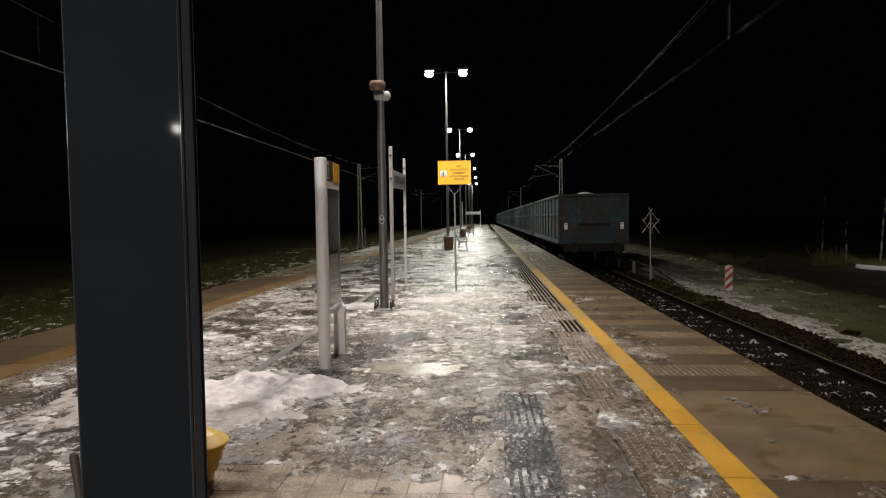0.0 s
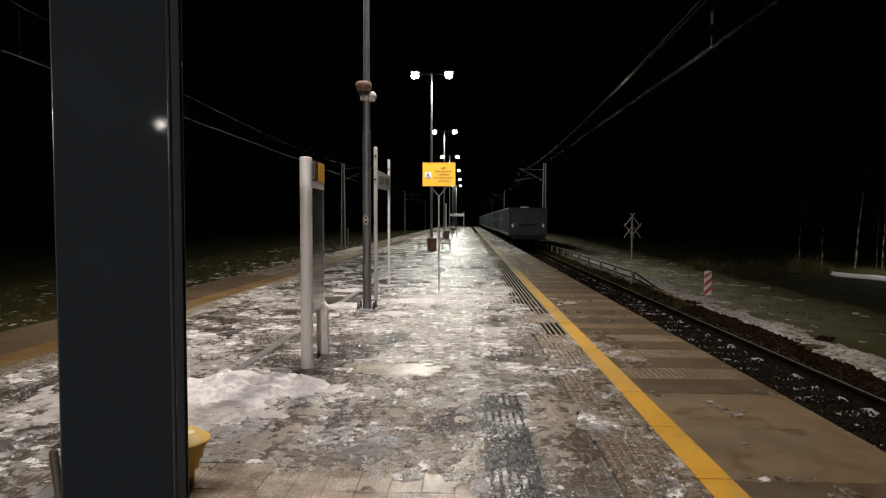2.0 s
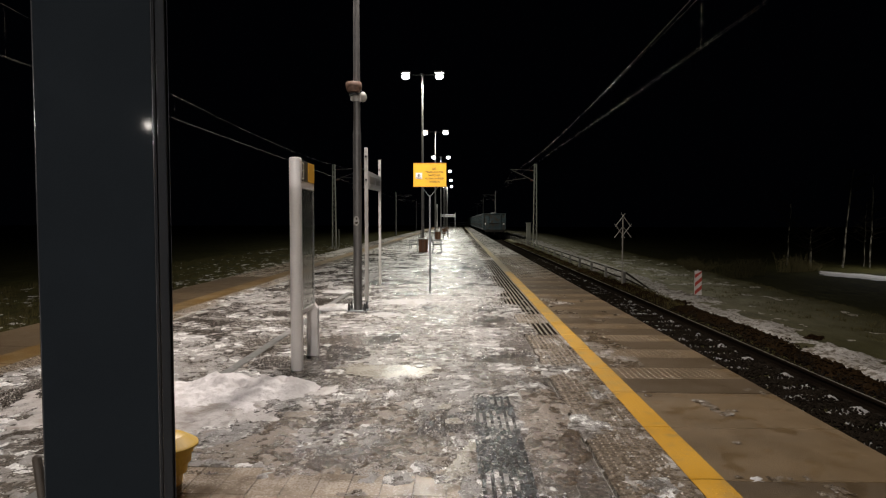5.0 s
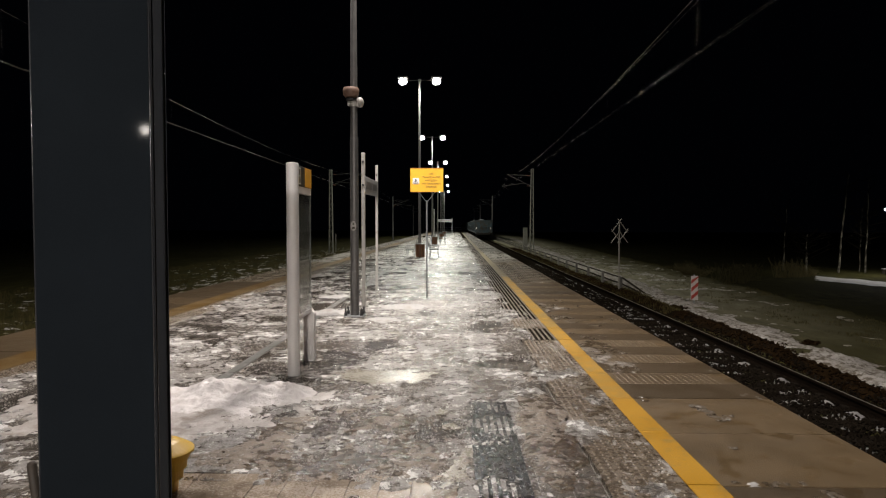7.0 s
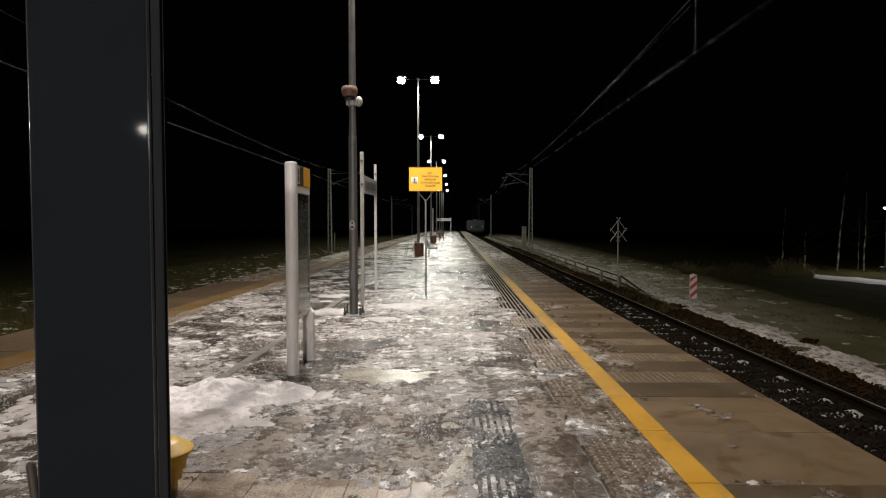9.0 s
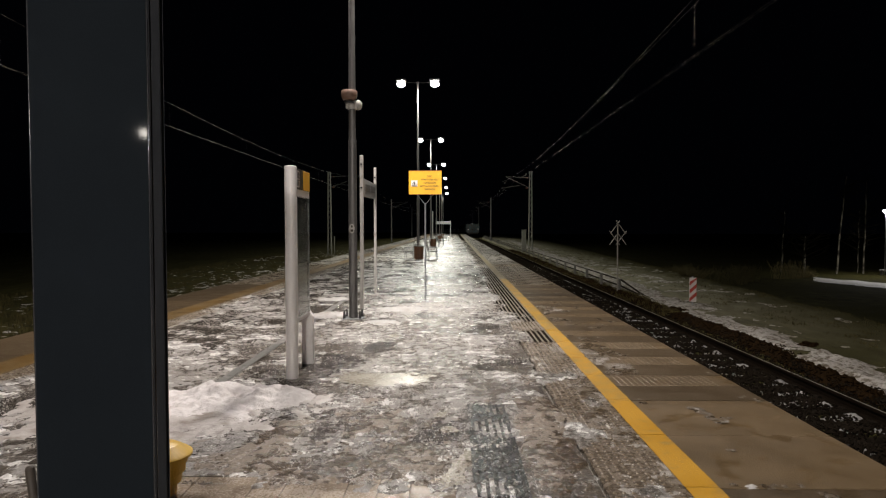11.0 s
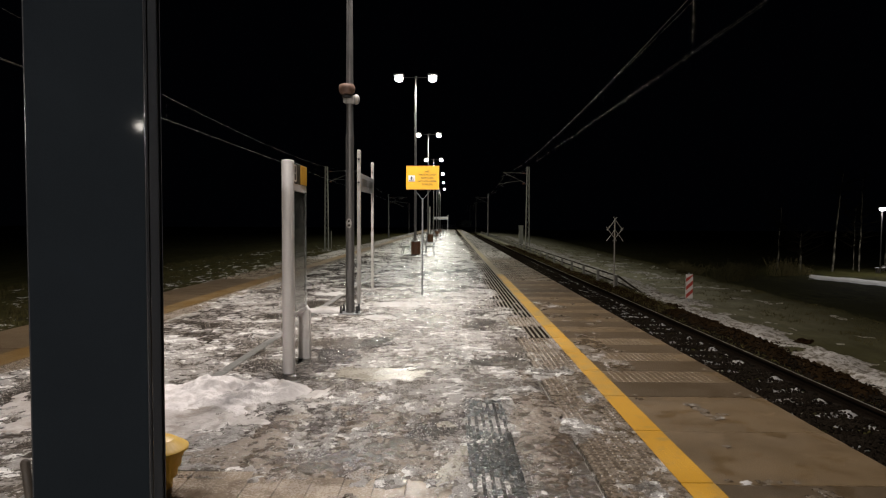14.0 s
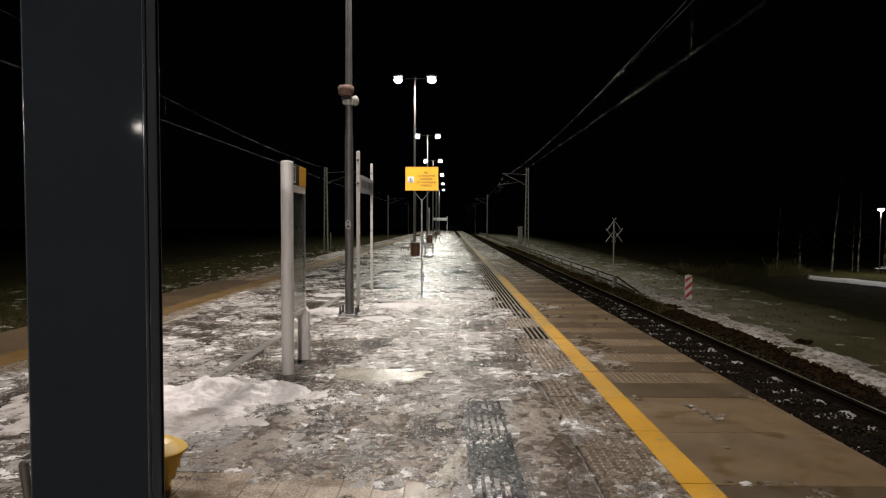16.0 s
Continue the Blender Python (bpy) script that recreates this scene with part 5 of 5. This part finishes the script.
# ---------------------------------------------------------------- trees, bushes, far lamp
def tree(x, y, h, r, lean, label):
    t = thing("tree", label, "tree", x, y, -2.7)
    rng = random.Random(int(x * 10))
    bm = bmesh.new()
    pts = [Vector((lean * (k / 8) ** 1.3 + rng.uniform(-0.05, 0.05), rng.uniform(-0.05, 0.05), h * k / 8)) for k in range(9)]
    for k in range(8):
        rod(bm, pts[k], pts[k + 1], r * (1 - 0.09 * k), r * (1 - 0.09 * (k + 1)), 10, caps=False)
    part("trunk", bm, M_BARK, t, smooth=True)
    bm = bmesh.new()
    for k in range(26):
        f = rng.uniform(0.35, 1.0)
        p = pts[0].lerp(pts[8], f)
        a, ln = rng.uniform(0, 6.28), rng.uniform(0.8, 2.2)
        q = p + Vector((math.cos(a) * ln, math.sin(a) * ln, rng.uniform(0.2, 1.2)))
        rod(bm, p, q, 0.035, 0.012, 5, caps=False)
        for j in range(4):
            c = p.lerp(q, rng.uniform(0.4, 1))
            e = c + Vector((rng.uniform(-0.6, 0.6), rng.uniform(-0.6, 0.6), rng.uniform(0.1, 0.7)))
            rod(bm, c, e, 0.012, 0.004, 4, caps=False)
    part("crown", bm, M_TWIG, t, "bare branches")
    return t


tree(34.75, 57.0, 9.0, 0.10, 0.75, "slim leaning bare tree with pale bark")
tree(37.5, 57.5, 8.5, 0.08, 0.1, "slim bare tree with pale bark")
tree(37.7, 58.7, 6.0, 0.05, 0.1, "thin young bare tree")
tree(32.1, 57.5, 3.6, 0.12, 0.0, "bare tree with rough pale trunk")
tree(31.6, 60.4, 6.0, 0.08, 0.2, "bare tree at the edge of the dark wood")
tree(42.5, 61.2, 9.0, 0.14, 0.2, "bare tree behind the side road")


def bush(x, y, w, h, mat=M_BRUSH):
    t = thing("bush", "leafless tangled brown bush at the edge of the field", "bush", x, y, float(ground_height(np.array([x]), np.array([y]))[0]))
    rng = random.Random(int(x * 7 + y))
    bm = bmesh.new()
    for k in range(70):
        a = rng.uniform(0, 6.28)
        p = Vector((rng.uniform(-w, w) * 0.5, rng.uniform(-0.4, 0.4), -0.05))
        m = p + Vector((math.cos(a) * 0.25, math.sin(a) * 0.25, h * rng.uniform(0.3, 0.6)))
        q = m + Vector((rng.uniform(-0.5, 0.5), rng.uniform(-0.4, 0.4), h * rng.uniform(0.1, 0.5)))
        rod(bm, p, m, 0.014, 0.009, 4, caps=False)
        rod(bm, m, q, 0.009, 0.004, 4, caps=False)
        for j in range(2):
            e = m.lerp(q, rng.random()) + Vector((rng.uniform(-0.3, 0.3), rng.uniform(-0.3, 0.3), rng.uniform(0, 0.3)))
            rod(bm, m, e, 0.006, 0.003, 4, caps=False)
    part("branchwork", bm, mat, t)
    return t


bush(13.2, 36.0, 1.6, 0.7)
bush(20.5, 46.5, 2.6, 1.6)
bush(22.6, 48.5, 2.0, 1.6)
# brighter copy of the brush: the street lamp's light is put into the colour
M_BRUSH_LIT = material("lamplit_brush_stalks", (0.10, 0.082, 0.036), (0.24, 0.20, 0.10), 14, 1.5, (0.7, 0.9), bump=0.0, spec=0.1)
bush(27.4, 51.6, 2.2, 1.7, M_BRUSH_LIT)
bush(28.7, 52.4, 2.0, 1.1, M_BRUSH_LIT)
bush(29.9, 53.3, 1.6, 0.7, M_BRUSH_LIT)
bush(11.8, 31.0, 1.0, 0.4)

fl = thing("street_lamp", "lit lamp on a slim post beside a side road", "street lamp", 36.0, 52.5, -2.36)
bm = bmesh.new()
rod(bm, (0, 0, 0), (0, 0, 5.25), 0.05, 0.035, 10)
part("pole", bm, M_POST, fl)
bm = bmesh.new()
lathe(bm, [(0.1, 5.44), (0.28, 5.43), (0.29, 5.46), (0.1, 5.52)], 16)
part("lamp_head", bm, M_GALV, fl)
bm = bmesh.new()
lathe(bm, [(0.05, 5.24), (0.16, 5.29), (0.24, 5.41)], 16)
part("lamp_glass", bm, M_LAMP_FAR, fl)
for x, y, w in ((38.6, 56.0, 1.2), (40.6, 58.0, 1.3)):
    pt = thing("picnic_bench", "low bench with snow on its seat", "bench", x, y, -2.62)
    bm = bmesh.new()
    box(bm, 0, 0, 0.42, w, 0.35, 0.06, 0.01)
    part("seat", bm, M_DARKWOOD, pt)
    bm = bmesh.new()
    box(bm, 0, 0, 0.47, w * 0.96, 0.32, 0.05, 0.015)
    part("snow_cover", bm, M_SNOW, pt)
    for s in (-0.4, 0.4):
        bm = bmesh.new()
        box(bm, s * w, 0, 0.2, 0.08, 0.3, 0.4)
        part("leg", bm, M_DARKWOOD, pt)


# ---------------------------------------------------------------- freight train
WAGON_L = 14.04


def wagon():
    """High-sided open wagon; its origin is on the rails under the rear end."""
    t = thing("freight_wagon", "grimy blue-grey high-sided open freight wagon", "wagon", group="freight train")
    L, W, z0, z1 = 12.8, 2.78, 1.16, 3.24
    def one(nm, *a):
        bm = bmesh.new()
        box(bm, *a)
        part(nm, bm, M_WAGON, t)

    for s in (-1, 1):
        one("side_panel", s * W / 2, L / 2 + 0.62, (z0 + z1) / 2, 0.05, L, z1 - z0)
        for k in range(10):
            one("side_stanchion", s * (W / 2 + 0.05), 0.62 + 0.06 + k * (L - 0.12) / 9, (z0 + z1) / 2, 0.07, 0.13, z1 - z0, 0.01)
        one("top_rail", s * (W / 2 + 0.03), L / 2 + 0.62, z1 - 0.05, 0.14, L, 0.12, 0.02)
        one("sill", s * (W / 2 + 0.03), L / 2 + 0.62, z0 + 0.08, 0.12, L, 0.18, 0.01)
        one("side_rib", s * (W / 2 + 0.04), L / 2 + 0.62, (z0 + z1) / 2 + 0.2, 0.05, L, 0.08, 0.01)
    for yy, o in ((0.62, -1), (0.62 + L, 1)):
        one("end_panel", 0, yy, (z0 + z1) / 2, W, 0.05, z1 - z0)
        for xx in (-W / 2, -W / 2 + 0.62, W / 2 - 0.62, W / 2):
            one("end_stanchion", xx, yy + o * 0.05, (z0 + z1) / 2, 0.11, 0.08, z1 - z0, 0.01)
        for nm, zz, hh in (("top_rail", z1 - 0.05, 0.12), ("sill", z0 + 0.08, 0.18)):
            one(nm, 0, yy + o * 0.05, zz, W + 0.14, 0.10, hh, 0.01)
        bm = bmesh.new()
        box(bm, 0, yy + o * 0.045, z0 + 0.80, 1.30, 0.05, 0.09, 0.01)
        part("hand_rail", bm, M_BOGIE, t)
        one("lower_panel", 0, yy + o * 0.03, z0 + 0.42, 1.36, 0.03, 0.60)
        bm = bmesh.new()
        box(bm, 0, yy + o * 0.05, 1.0, 2.5, 0.16, 0.34, 0.02)
        beam = part("headstock", bm, M_BOGIE, t)
        for xx in (-0.875, 0.875):
            bm = bmesh.new()
            rod(bm, (xx, yy + o * 0.1, 1.02), (xx, yy + o * 0.56, 1.02), 0.09, seg=14)
            rod(bm, (xx, yy + o * 0.56, 1.02), (xx, yy + o * 0.61, 1.02), 0.22, 0.20, 20)
            part("buffer", bm, M_BOGIE, t, smooth=True)
        bm = bmesh.new()
        bar(bm, (0, yy + o * 0.1, 1.0), (0, yy + o * 0.4, 0.92), 0.09)
        bar(bm, (0, yy + o * 0.36, 0.95), (0, yy + o * 0.38, 0.5), 0.06)
        part("coupling", bm, M_BOGIE, t)
    bm = bmesh.new()
    box(bm, 0, L / 2 + 0.62, 1.08, 2.5, L, 0.18)
    box(bm, 0, L / 2 + 0.62, 0.9, 0.5, L, 0.3)
    part("underframe", bm, M_BOGIE, t)
    X, Y = np.meshgrid(np.linspace(-W / 2 + 0.04, W / 2 - 0.04, 12), np.linspace(0.68, 0.56 + L, 60))
    Z = 2.92 + 0.34 * np.exp(-((X + 0.3) / 0.8) ** 2) * np.abs(np.sin(Y * 0.75 + 0.6)) + 0.5 * (fbm(X, Y, 0.8, 4, 4) - 0.5)
    idx = np.arange(X.size).reshape(X.shape)
    F = np.stack([idx[:-1, :-1], idx[:-1, 1:], idx[1:, 1:], idx[1:, :-1]], -1).reshape(-1, 4)
    raw("load", np.stack([X, Y, Z], -1).reshape(-1, 3).tolist(), F.tolist(), M_LOAD, t, True)
    for yy in (2.9, 2.9 + 8.2):
        bm = bmesh.new()
        for s in (-1, 1):
            box(bm, s * 1.0, yy, 0.55, 0.12, 2.3, 0.22, 0.03)
            box(bm, s * 1.0, yy - 0.9, 0.46, 0.16, 0.34, 0.3, 0.03)
            box(bm, s * 1.0, yy + 0.9, 0.46, 0.16, 0.34, 0.3, 0.03)
        box(bm, 0, yy, 0.68, 2.0, 0.4, 0.2, 0.03)
        part("bogie_frame", bm, M_BOGIE, t)
        for dy in (-0.9, 0.9):
            bm = bmesh.new()
            rod(bm, (-0.9, 0, 0), (0.9, 0, 0), 0.08, seg=14)
            for s in (-1, 1):
                rod(bm, (s * 0.68, 0, 0), (s * 0.72, 0, 0), 0.53, seg=28)
                rod(bm, (s * 0.72, 0, 0), (s * 0.82, 0, 0), 0.50, 0.495, 28)
                for k in range(4):
                    a = math.pi / 2 * k
                    box(bm, s * 0.83, 0.27 * math.cos(a), 0.27 * math.sin(a), 0.02, 0.09, 0.09)
            w = part("wheelset", bm, M_BOGIE, t, smooth=True)
            w.matrix_basis = pose(0, yy + dy, 0.50)
    return t


wagon_1 = wagon()
train = [wagon_1]
for k in range(1, 17):
    train.append(copy_thing(wagon_1, pose(TRACK_R, 26.0 + k * WAGON_L, RAIL_Z)))
# tail boards, on the last wagon only
for s in (-1, 1):
    bm = bmesh.new()
    box(bm, s * 1.16, 0.535, 1.90, 0.13, 0.02, 0.26, 0.004)
    tb = part("tail_board", bm, M_REFL, wagon_1, "white tail board with red bands")
    for zz in (1.84, 1.97):
        bm = bmesh.new()
        box(bm, s * 1.16, 0.523, zz, 0.07, 0.004, 0.05)
        part("red_band", bm, M_RED, tb)
TRAIN = [(0.0, 25.9), (0.5, 31.0), (1.0, 36.2), (1.5, 41.6), (2.0, 46.9), (2.5, 52.2), (3.0, 57.6), (3.5, 62.9), (4.0, 68.3), (6.5, 96.0), (9.0, 125.0), (11.5, 155.0), (14.5, 191.0), (16.0, 209.0)]


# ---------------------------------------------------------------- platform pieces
M_SLAB_WET_SHADED = material("wet_and_shaded_concrete", (0.044, 0.029, 0.014), (0.070, 0.048, 0.026), 60, 2.6, (0.40, 0.58), bump=0.5, stain=(0.060, 0.042, 0.023),
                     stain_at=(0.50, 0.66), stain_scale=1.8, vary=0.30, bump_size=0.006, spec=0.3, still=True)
M_RIDGETOP = material("wet_slab_ridge", (0.17, 0.145, 0.118), (0.28, 0.245, 0.21), 30, 1.1, (0.35, 0.5), bump=0.2, spec=0.3, still=True)
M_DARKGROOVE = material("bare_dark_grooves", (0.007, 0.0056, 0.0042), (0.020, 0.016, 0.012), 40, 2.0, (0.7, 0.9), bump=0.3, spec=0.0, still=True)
M_MIDGROOVE = slush("slush_in_grooves", (0.165, 0.130, 0.095), (0.225, 0.188, 0.150), (0.36, 0.33, 0.30), 8.0, 0.46, (0.26, 0.44), 0.008)
HEX = [math.pi / 3 * i for i in range(6)]


def slab_mesh(sign, grooves, mat, inner, studs, outer):
    """An edge slab, one metre long; sign: which side its free edge is on; inner: the look of the ridged strip by the pavers."""
    bm = bmesh.new()
    w = EDGE_R - SLAB_R - 0.006
    deep = inner is M_DARKGROOVE
    box(bm, sign * (0.003 + 0.262), 0, -0.055 - (0.006 if deep else 0.0), 0.524, 0.988, 0.11)
    bm.faces.ensure_lookup_table()
    for f in bm.faces:
        f.material_index = 1
    ridges = len(bm.faces)
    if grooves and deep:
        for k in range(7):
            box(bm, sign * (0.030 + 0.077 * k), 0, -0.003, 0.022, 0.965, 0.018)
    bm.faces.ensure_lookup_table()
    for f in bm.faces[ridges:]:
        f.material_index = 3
    n0 = len(bm.faces)
    if grooves == 2:
        box(bm, sign * (0.527 + (w - 0.524) / 2), 0.27, -0.055, w - 0.524, 0.448, 0.11, 0.004)
        n1 = len(bm.faces)
        box(bm, sign * (0.527 + (w - 0.524) / 2), -0.225, -0.055, w - 0.524, 0.538, 0.11, 0.004)
        n2 = len(bm.faces)
    else:
        box(bm, sign * (0.527 + (w - 0.524) / 2), 0, -0.055, w - 0.524, 0.988, 0.11, 0.004)
        n1 = n2 = 0
    bm.faces.ensure_lookup_table()
    for f in bm.faces[n0:]:
        f.material_index = 0
    for f in bm.faces[n1:n2]:
        f.material_index = 4
    if outer == "lines":
        n3 = len(bm.faces)
        for k in range(17):
            box(bm, sign * (0.82 + 0.062 * k), 0, 0.0015, 0.018, 0.90, 0.009)
        bm.faces.ensure_lookup_table()
        for f in bm.faces[n3:]:
            f.material_index = 2
    if studs:
        spots = [(0.80 + 0.062 * k, 0.06 + 0.058 * q) for k in range(17) for q in range(8)] if grooves == 2 and outer == "dots" else []
        if not deep:
            spots += [(0.045 + 0.058 * k, -0.45 + 0.058 * q) for k in range(8) for q in range(16)]
        for px_, py in spots:
            low = [bm.verts.new((sign * px_ + 0.015 * math.cos(a), py + 0.015 * math.sin(a), -0.001)) for a in HEX]
            high = [bm.verts.new((sign * px_ + 0.008 * math.cos(a), py + 0.008 * math.sin(a), 0.0055)) for a in HEX]
            fs = [bm.faces.new((low[i], low[(i + 1) % 6], high[(i + 1) % 6], high[i])) for i in range(6)] + [bm.faces.new(high)]
            for f in fs:
                f.material_index, f.smooth = 2, True
    me = mesh_of("slab", bm, mat)
    me.materials.append(inner)
    me.materials.append(M_STUD)
    me.materials.append(M_RIDGETOP)
    me.materials.append(M_SLAB_WET_SHADED)
    return me


# near left slabs reuse the wet tone; shade on that side is in their colour
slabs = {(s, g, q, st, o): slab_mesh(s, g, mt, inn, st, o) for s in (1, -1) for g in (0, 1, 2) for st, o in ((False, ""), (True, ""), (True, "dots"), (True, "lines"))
         for q, mt, inn in (("slushy", M_SLAB if s > 0 else M_SLAB_WET_SHADED, M_MIDGROOVE), ("bare", M_SLAB, M_DARKGROOVE), ("pale_far", M_FAR_SLAB, M_DARKGROOVE))}
bare = {9, 11} | set(range(12, 23))
for k in range(-12, 176):
    yy = 0.39 + 1.0 * k
    for s, x in ((1, SLAB_R), (-1, SLAB_L)):
        if s < 0 and (k > 110 or k < 0):
            continue
        kind_of = "pale_far" if k + random.uniform(-5, 5) > (27 if s > 0 else 20) else ("bare" if k in bare and s > 0 else "slushy")
        shape = (2 if s > 0 and 5 <= k < 30 else 1) if (k % 4 != 1 or k > 7) and k < 80 else 0
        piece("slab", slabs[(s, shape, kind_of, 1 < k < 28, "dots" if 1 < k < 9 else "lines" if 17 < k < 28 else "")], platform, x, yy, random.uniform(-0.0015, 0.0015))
bm = bmesh.new()
box(bm, SLAB_L - 1.0, 143.5, -0.055, 2.0, 65.0, 0.11)
box(bm, SLAB_L - 1.0, -28.0, -0.055, 2.0, 55.6, 0.11)
box(bm, SLAB_R + 1.0, -34.0, -0.055, 2.0, 43.6, 0.11)
part("far_slabs", bm, M_SLAB, platform)
M_WORN = material("worn_off_line", (0.16, 0.125, 0.06), (0.24, 0.19, 0.10), 40, 1.7, (0.3, 0.5), bump=0.3, stain=(0.40, 0.25, 0.05), stain_at=(0.60, 0.7),
                  stain_scale=0.8, bump_size=0.006, still=True)
M_TIRED = material("scuffed_line_paint", (0.30, 0.165, 0.016), (0.41, 0.238, 0.027), 50, 1.2, (0.4, 0.6), bump=0.3, stain=(0.22, 0.165, 0.07),
                   stain_at=(0.47, 0.64), stain_scale=1.3, bump_size=0.006, still=True)
M_DUSTY = material("dusty_line_paint", (0.36, 0.183, 0.007), (0.46, 0.246, 0.013), 55, 1.7, (0.4, 0.6), bump=0.3, stain=(0.31, 0.20, 0.055),
                   stain_at=(0.40, 0.70), stain_scale=7.0, bump_size=0.006, still=True)
# left line: faded paint, darkened further to hold that side's shade in colour
M_LEFTLINE = material("faded_shaded_line_paint", (0.068, 0.035, 0.005), (0.112, 0.060, 0.008), 40, 1.7, (0.4, 0.6), bump=0.3, stain=(0.13, 0.085, 0.035),
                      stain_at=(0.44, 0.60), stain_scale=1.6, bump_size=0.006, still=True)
bm = bmesh.new()
box(bm, 0, 0, 0.0055, 0.212, 0.986, 0.004)
lines = {}
for key, mt in (("new", M_YELLOW), ("dusty", M_DUSTY), ("tired", M_TIRED), ("worn", M_WORN), ("faded", M_LEFTLINE)):
    b2 = bm.copy()
    if key == "faded":
        bmesh.ops.scale(b2, vec=(2.1, 1, 1), verts=b2.verts)
    if key in ("new", "dusty"):
        for px_, py in [(-0.075 + 0.05 * i, -0.46 + 0.058 * j) for i in range(4) for j in range(16)]:
            low = [b2.verts.new((px_ + 0.010 * math.cos(a), py + 0.010 * math.sin(a), 0.0070)) for a in HEX]
            high = [b2.verts.new((px_ + 0.006 * math.cos(a), py + 0.006 * math.sin(a), 0.0086)) for a in HEX]
            for f in [b2.faces.new((low[i], low[(i + 1) % 6], high[(i + 1) % 6], high[i])) for i in range(6)] + [b2.faces.new(high)]:
                f.smooth = True
    lines[key] = mesh_of("yellow_line", b2, mt)
bm.free()
for k in range(-12, 176):
    piece("yellow_line", lines["new" if k < 6 else "dusty" if k < 10 else ("tired" if k < 20 else "worn")], platform, 1.565, 0.39 + k)
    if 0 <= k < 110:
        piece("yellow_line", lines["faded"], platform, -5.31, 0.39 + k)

bm = bmesh.new()
box(bm, 0, 0, -0.02, 0.196, 0.396, 0.04, 0.003)
paver = mesh_of("paver", bm.copy(), M_PAVER)
clean = mesh_of("paver", bm, M_CLEAN)
cols = [SLAB_L + 0.1 + 0.2 * k + 0.025 for k in range(28)]
count = 0
rest = []
for r in range(-34, 150):
    for c, x in enumerate(cols):
        yy = 0.22 + 0.4 * r
        if 3.2 < yy < 8.0 and -2.35 < x < 0.95 and count < 300:
            ob = piece("paver", clean if x < 0.08 and yy < 3.9 else paver, platform, x, yy, random.uniform(-0.002, 0.002))
            ob.matrix_basis = pose(x, yy, random.uniform(-0.002, 0.002), random.uniform(-0.3, 0.3), random.uniform(-0.3, 0.3), 0)
            count += 1
        else:
            rest.append((x, yy))
C = np.array([(-1, -1, -1), (1, -1, -1), (1, 1, -1), (-1, 1, -1), (-1, -1, 1), (1, -1, 1), (1, 1, 1), (-1, 1, 1)], float) * (0.098, 0.198, 0.02)
Q = np.array([(4, 5, 6, 7), (0, 1, 5, 4), (1, 2, 6, 5), (2, 3, 7, 6), (3, 0, 4, 7)])
R0 = np.array(rest)
P = np.concatenate([R0, np.random.uniform(-0.0215, -0.0185, (len(R0), 1))], 1)
V = (C[None] + P[:, None, :]).reshape(-1, 3)
F = (Q[None] + 8 * np.arange(len(R0))[:, None, None]).reshape(-1, 4)
tagged(raw("pavers", V.tolist(), F.tolist(), M_PAVER, platform), kind="stuff")


# broken pale strips along the far row of slabs; the joint's reflections as colour
bm = bmesh.new()
yy = 7.5
while yy < 24.0:
    ln = random.uniform(0.25, 1.1)
    box(bm, SLAB_L, yy + ln / 2, 0.004, random.uniform(0.018, 0.035), ln, 0.012, 0.003)
    yy += ln + random.uniform(0.05, 0.6)
tagged(part("joint_ice", bm, material("pale_joint_glint", (0.45, 0.42, 0.38), (0.6, 0.57, 0.52), 40, 3, (0.08, 0.2), bump=0.2, still=True), platform), kind="stuff")

# dark ridged guiding tiles, worn free of ice
M_GUIDE = slush("dark_guiding_tile", (0.009, 0.008, 0.0066), (0.05, 0.044, 0.038), (0.58, 0.56, 0.53), 12.0, 0.40, (0.24, 0.45), 0.012, white=0.665)
M_RIDGE = slush("worn_guiding_ridge", (0.042, 0.037, 0.031), (0.125, 0.112, 0.098), (0.66, 0.64, 0.61), 11.0, 0.42, (0.20, 0.42), 0.012, white=0.665)
bm = bmesh.new()
box(bm, 0, 0, -0.001, 0.352, 0.392, 0.012, 0.002)
for k in range(6):
    box(bm, -0.145 + 0.058 * k, 0, 0.009, 0.026, 0.385, 0.012, 0.003)
bm.faces.ensure_lookup_table()
for f in bm.faces:
    f.material_index = 1 if f.calc_center_median().z > 0.012 else 0
guide = mesh_of("guiding_tile", bm, M_GUIDE)
guide.materials.append(M_RIDGE)
for k in range(8):
    piece("guiding_tile", guide, platform, 0.30, 2.7 + 0.4 * k)

# ---------------------------------------------------------------- what moves
def motions():
    for k, w in enumerate(train):
        walk(w, [(t, pose(TRACK_R, y + k * WAGON_L, RAIL_Z)) for t, y in TRAIN])
    ts, ds = [t for t, _ in TRAIN], [y for _, y in TRAIN]
    times = [k / 30 for k in range(0, 481)]
    for ob in wagon_1.children:
        if ob.name.startswith("wheelset"):
            yy = ob.matrix_basis.translation.y
            walk(ob, [(t, pose(0, yy, 0.50, -math.degrees((float(np.interp(t, ts, ds)) - ds[0]) / 0.5), 0, 0)) for t in times])


motions()
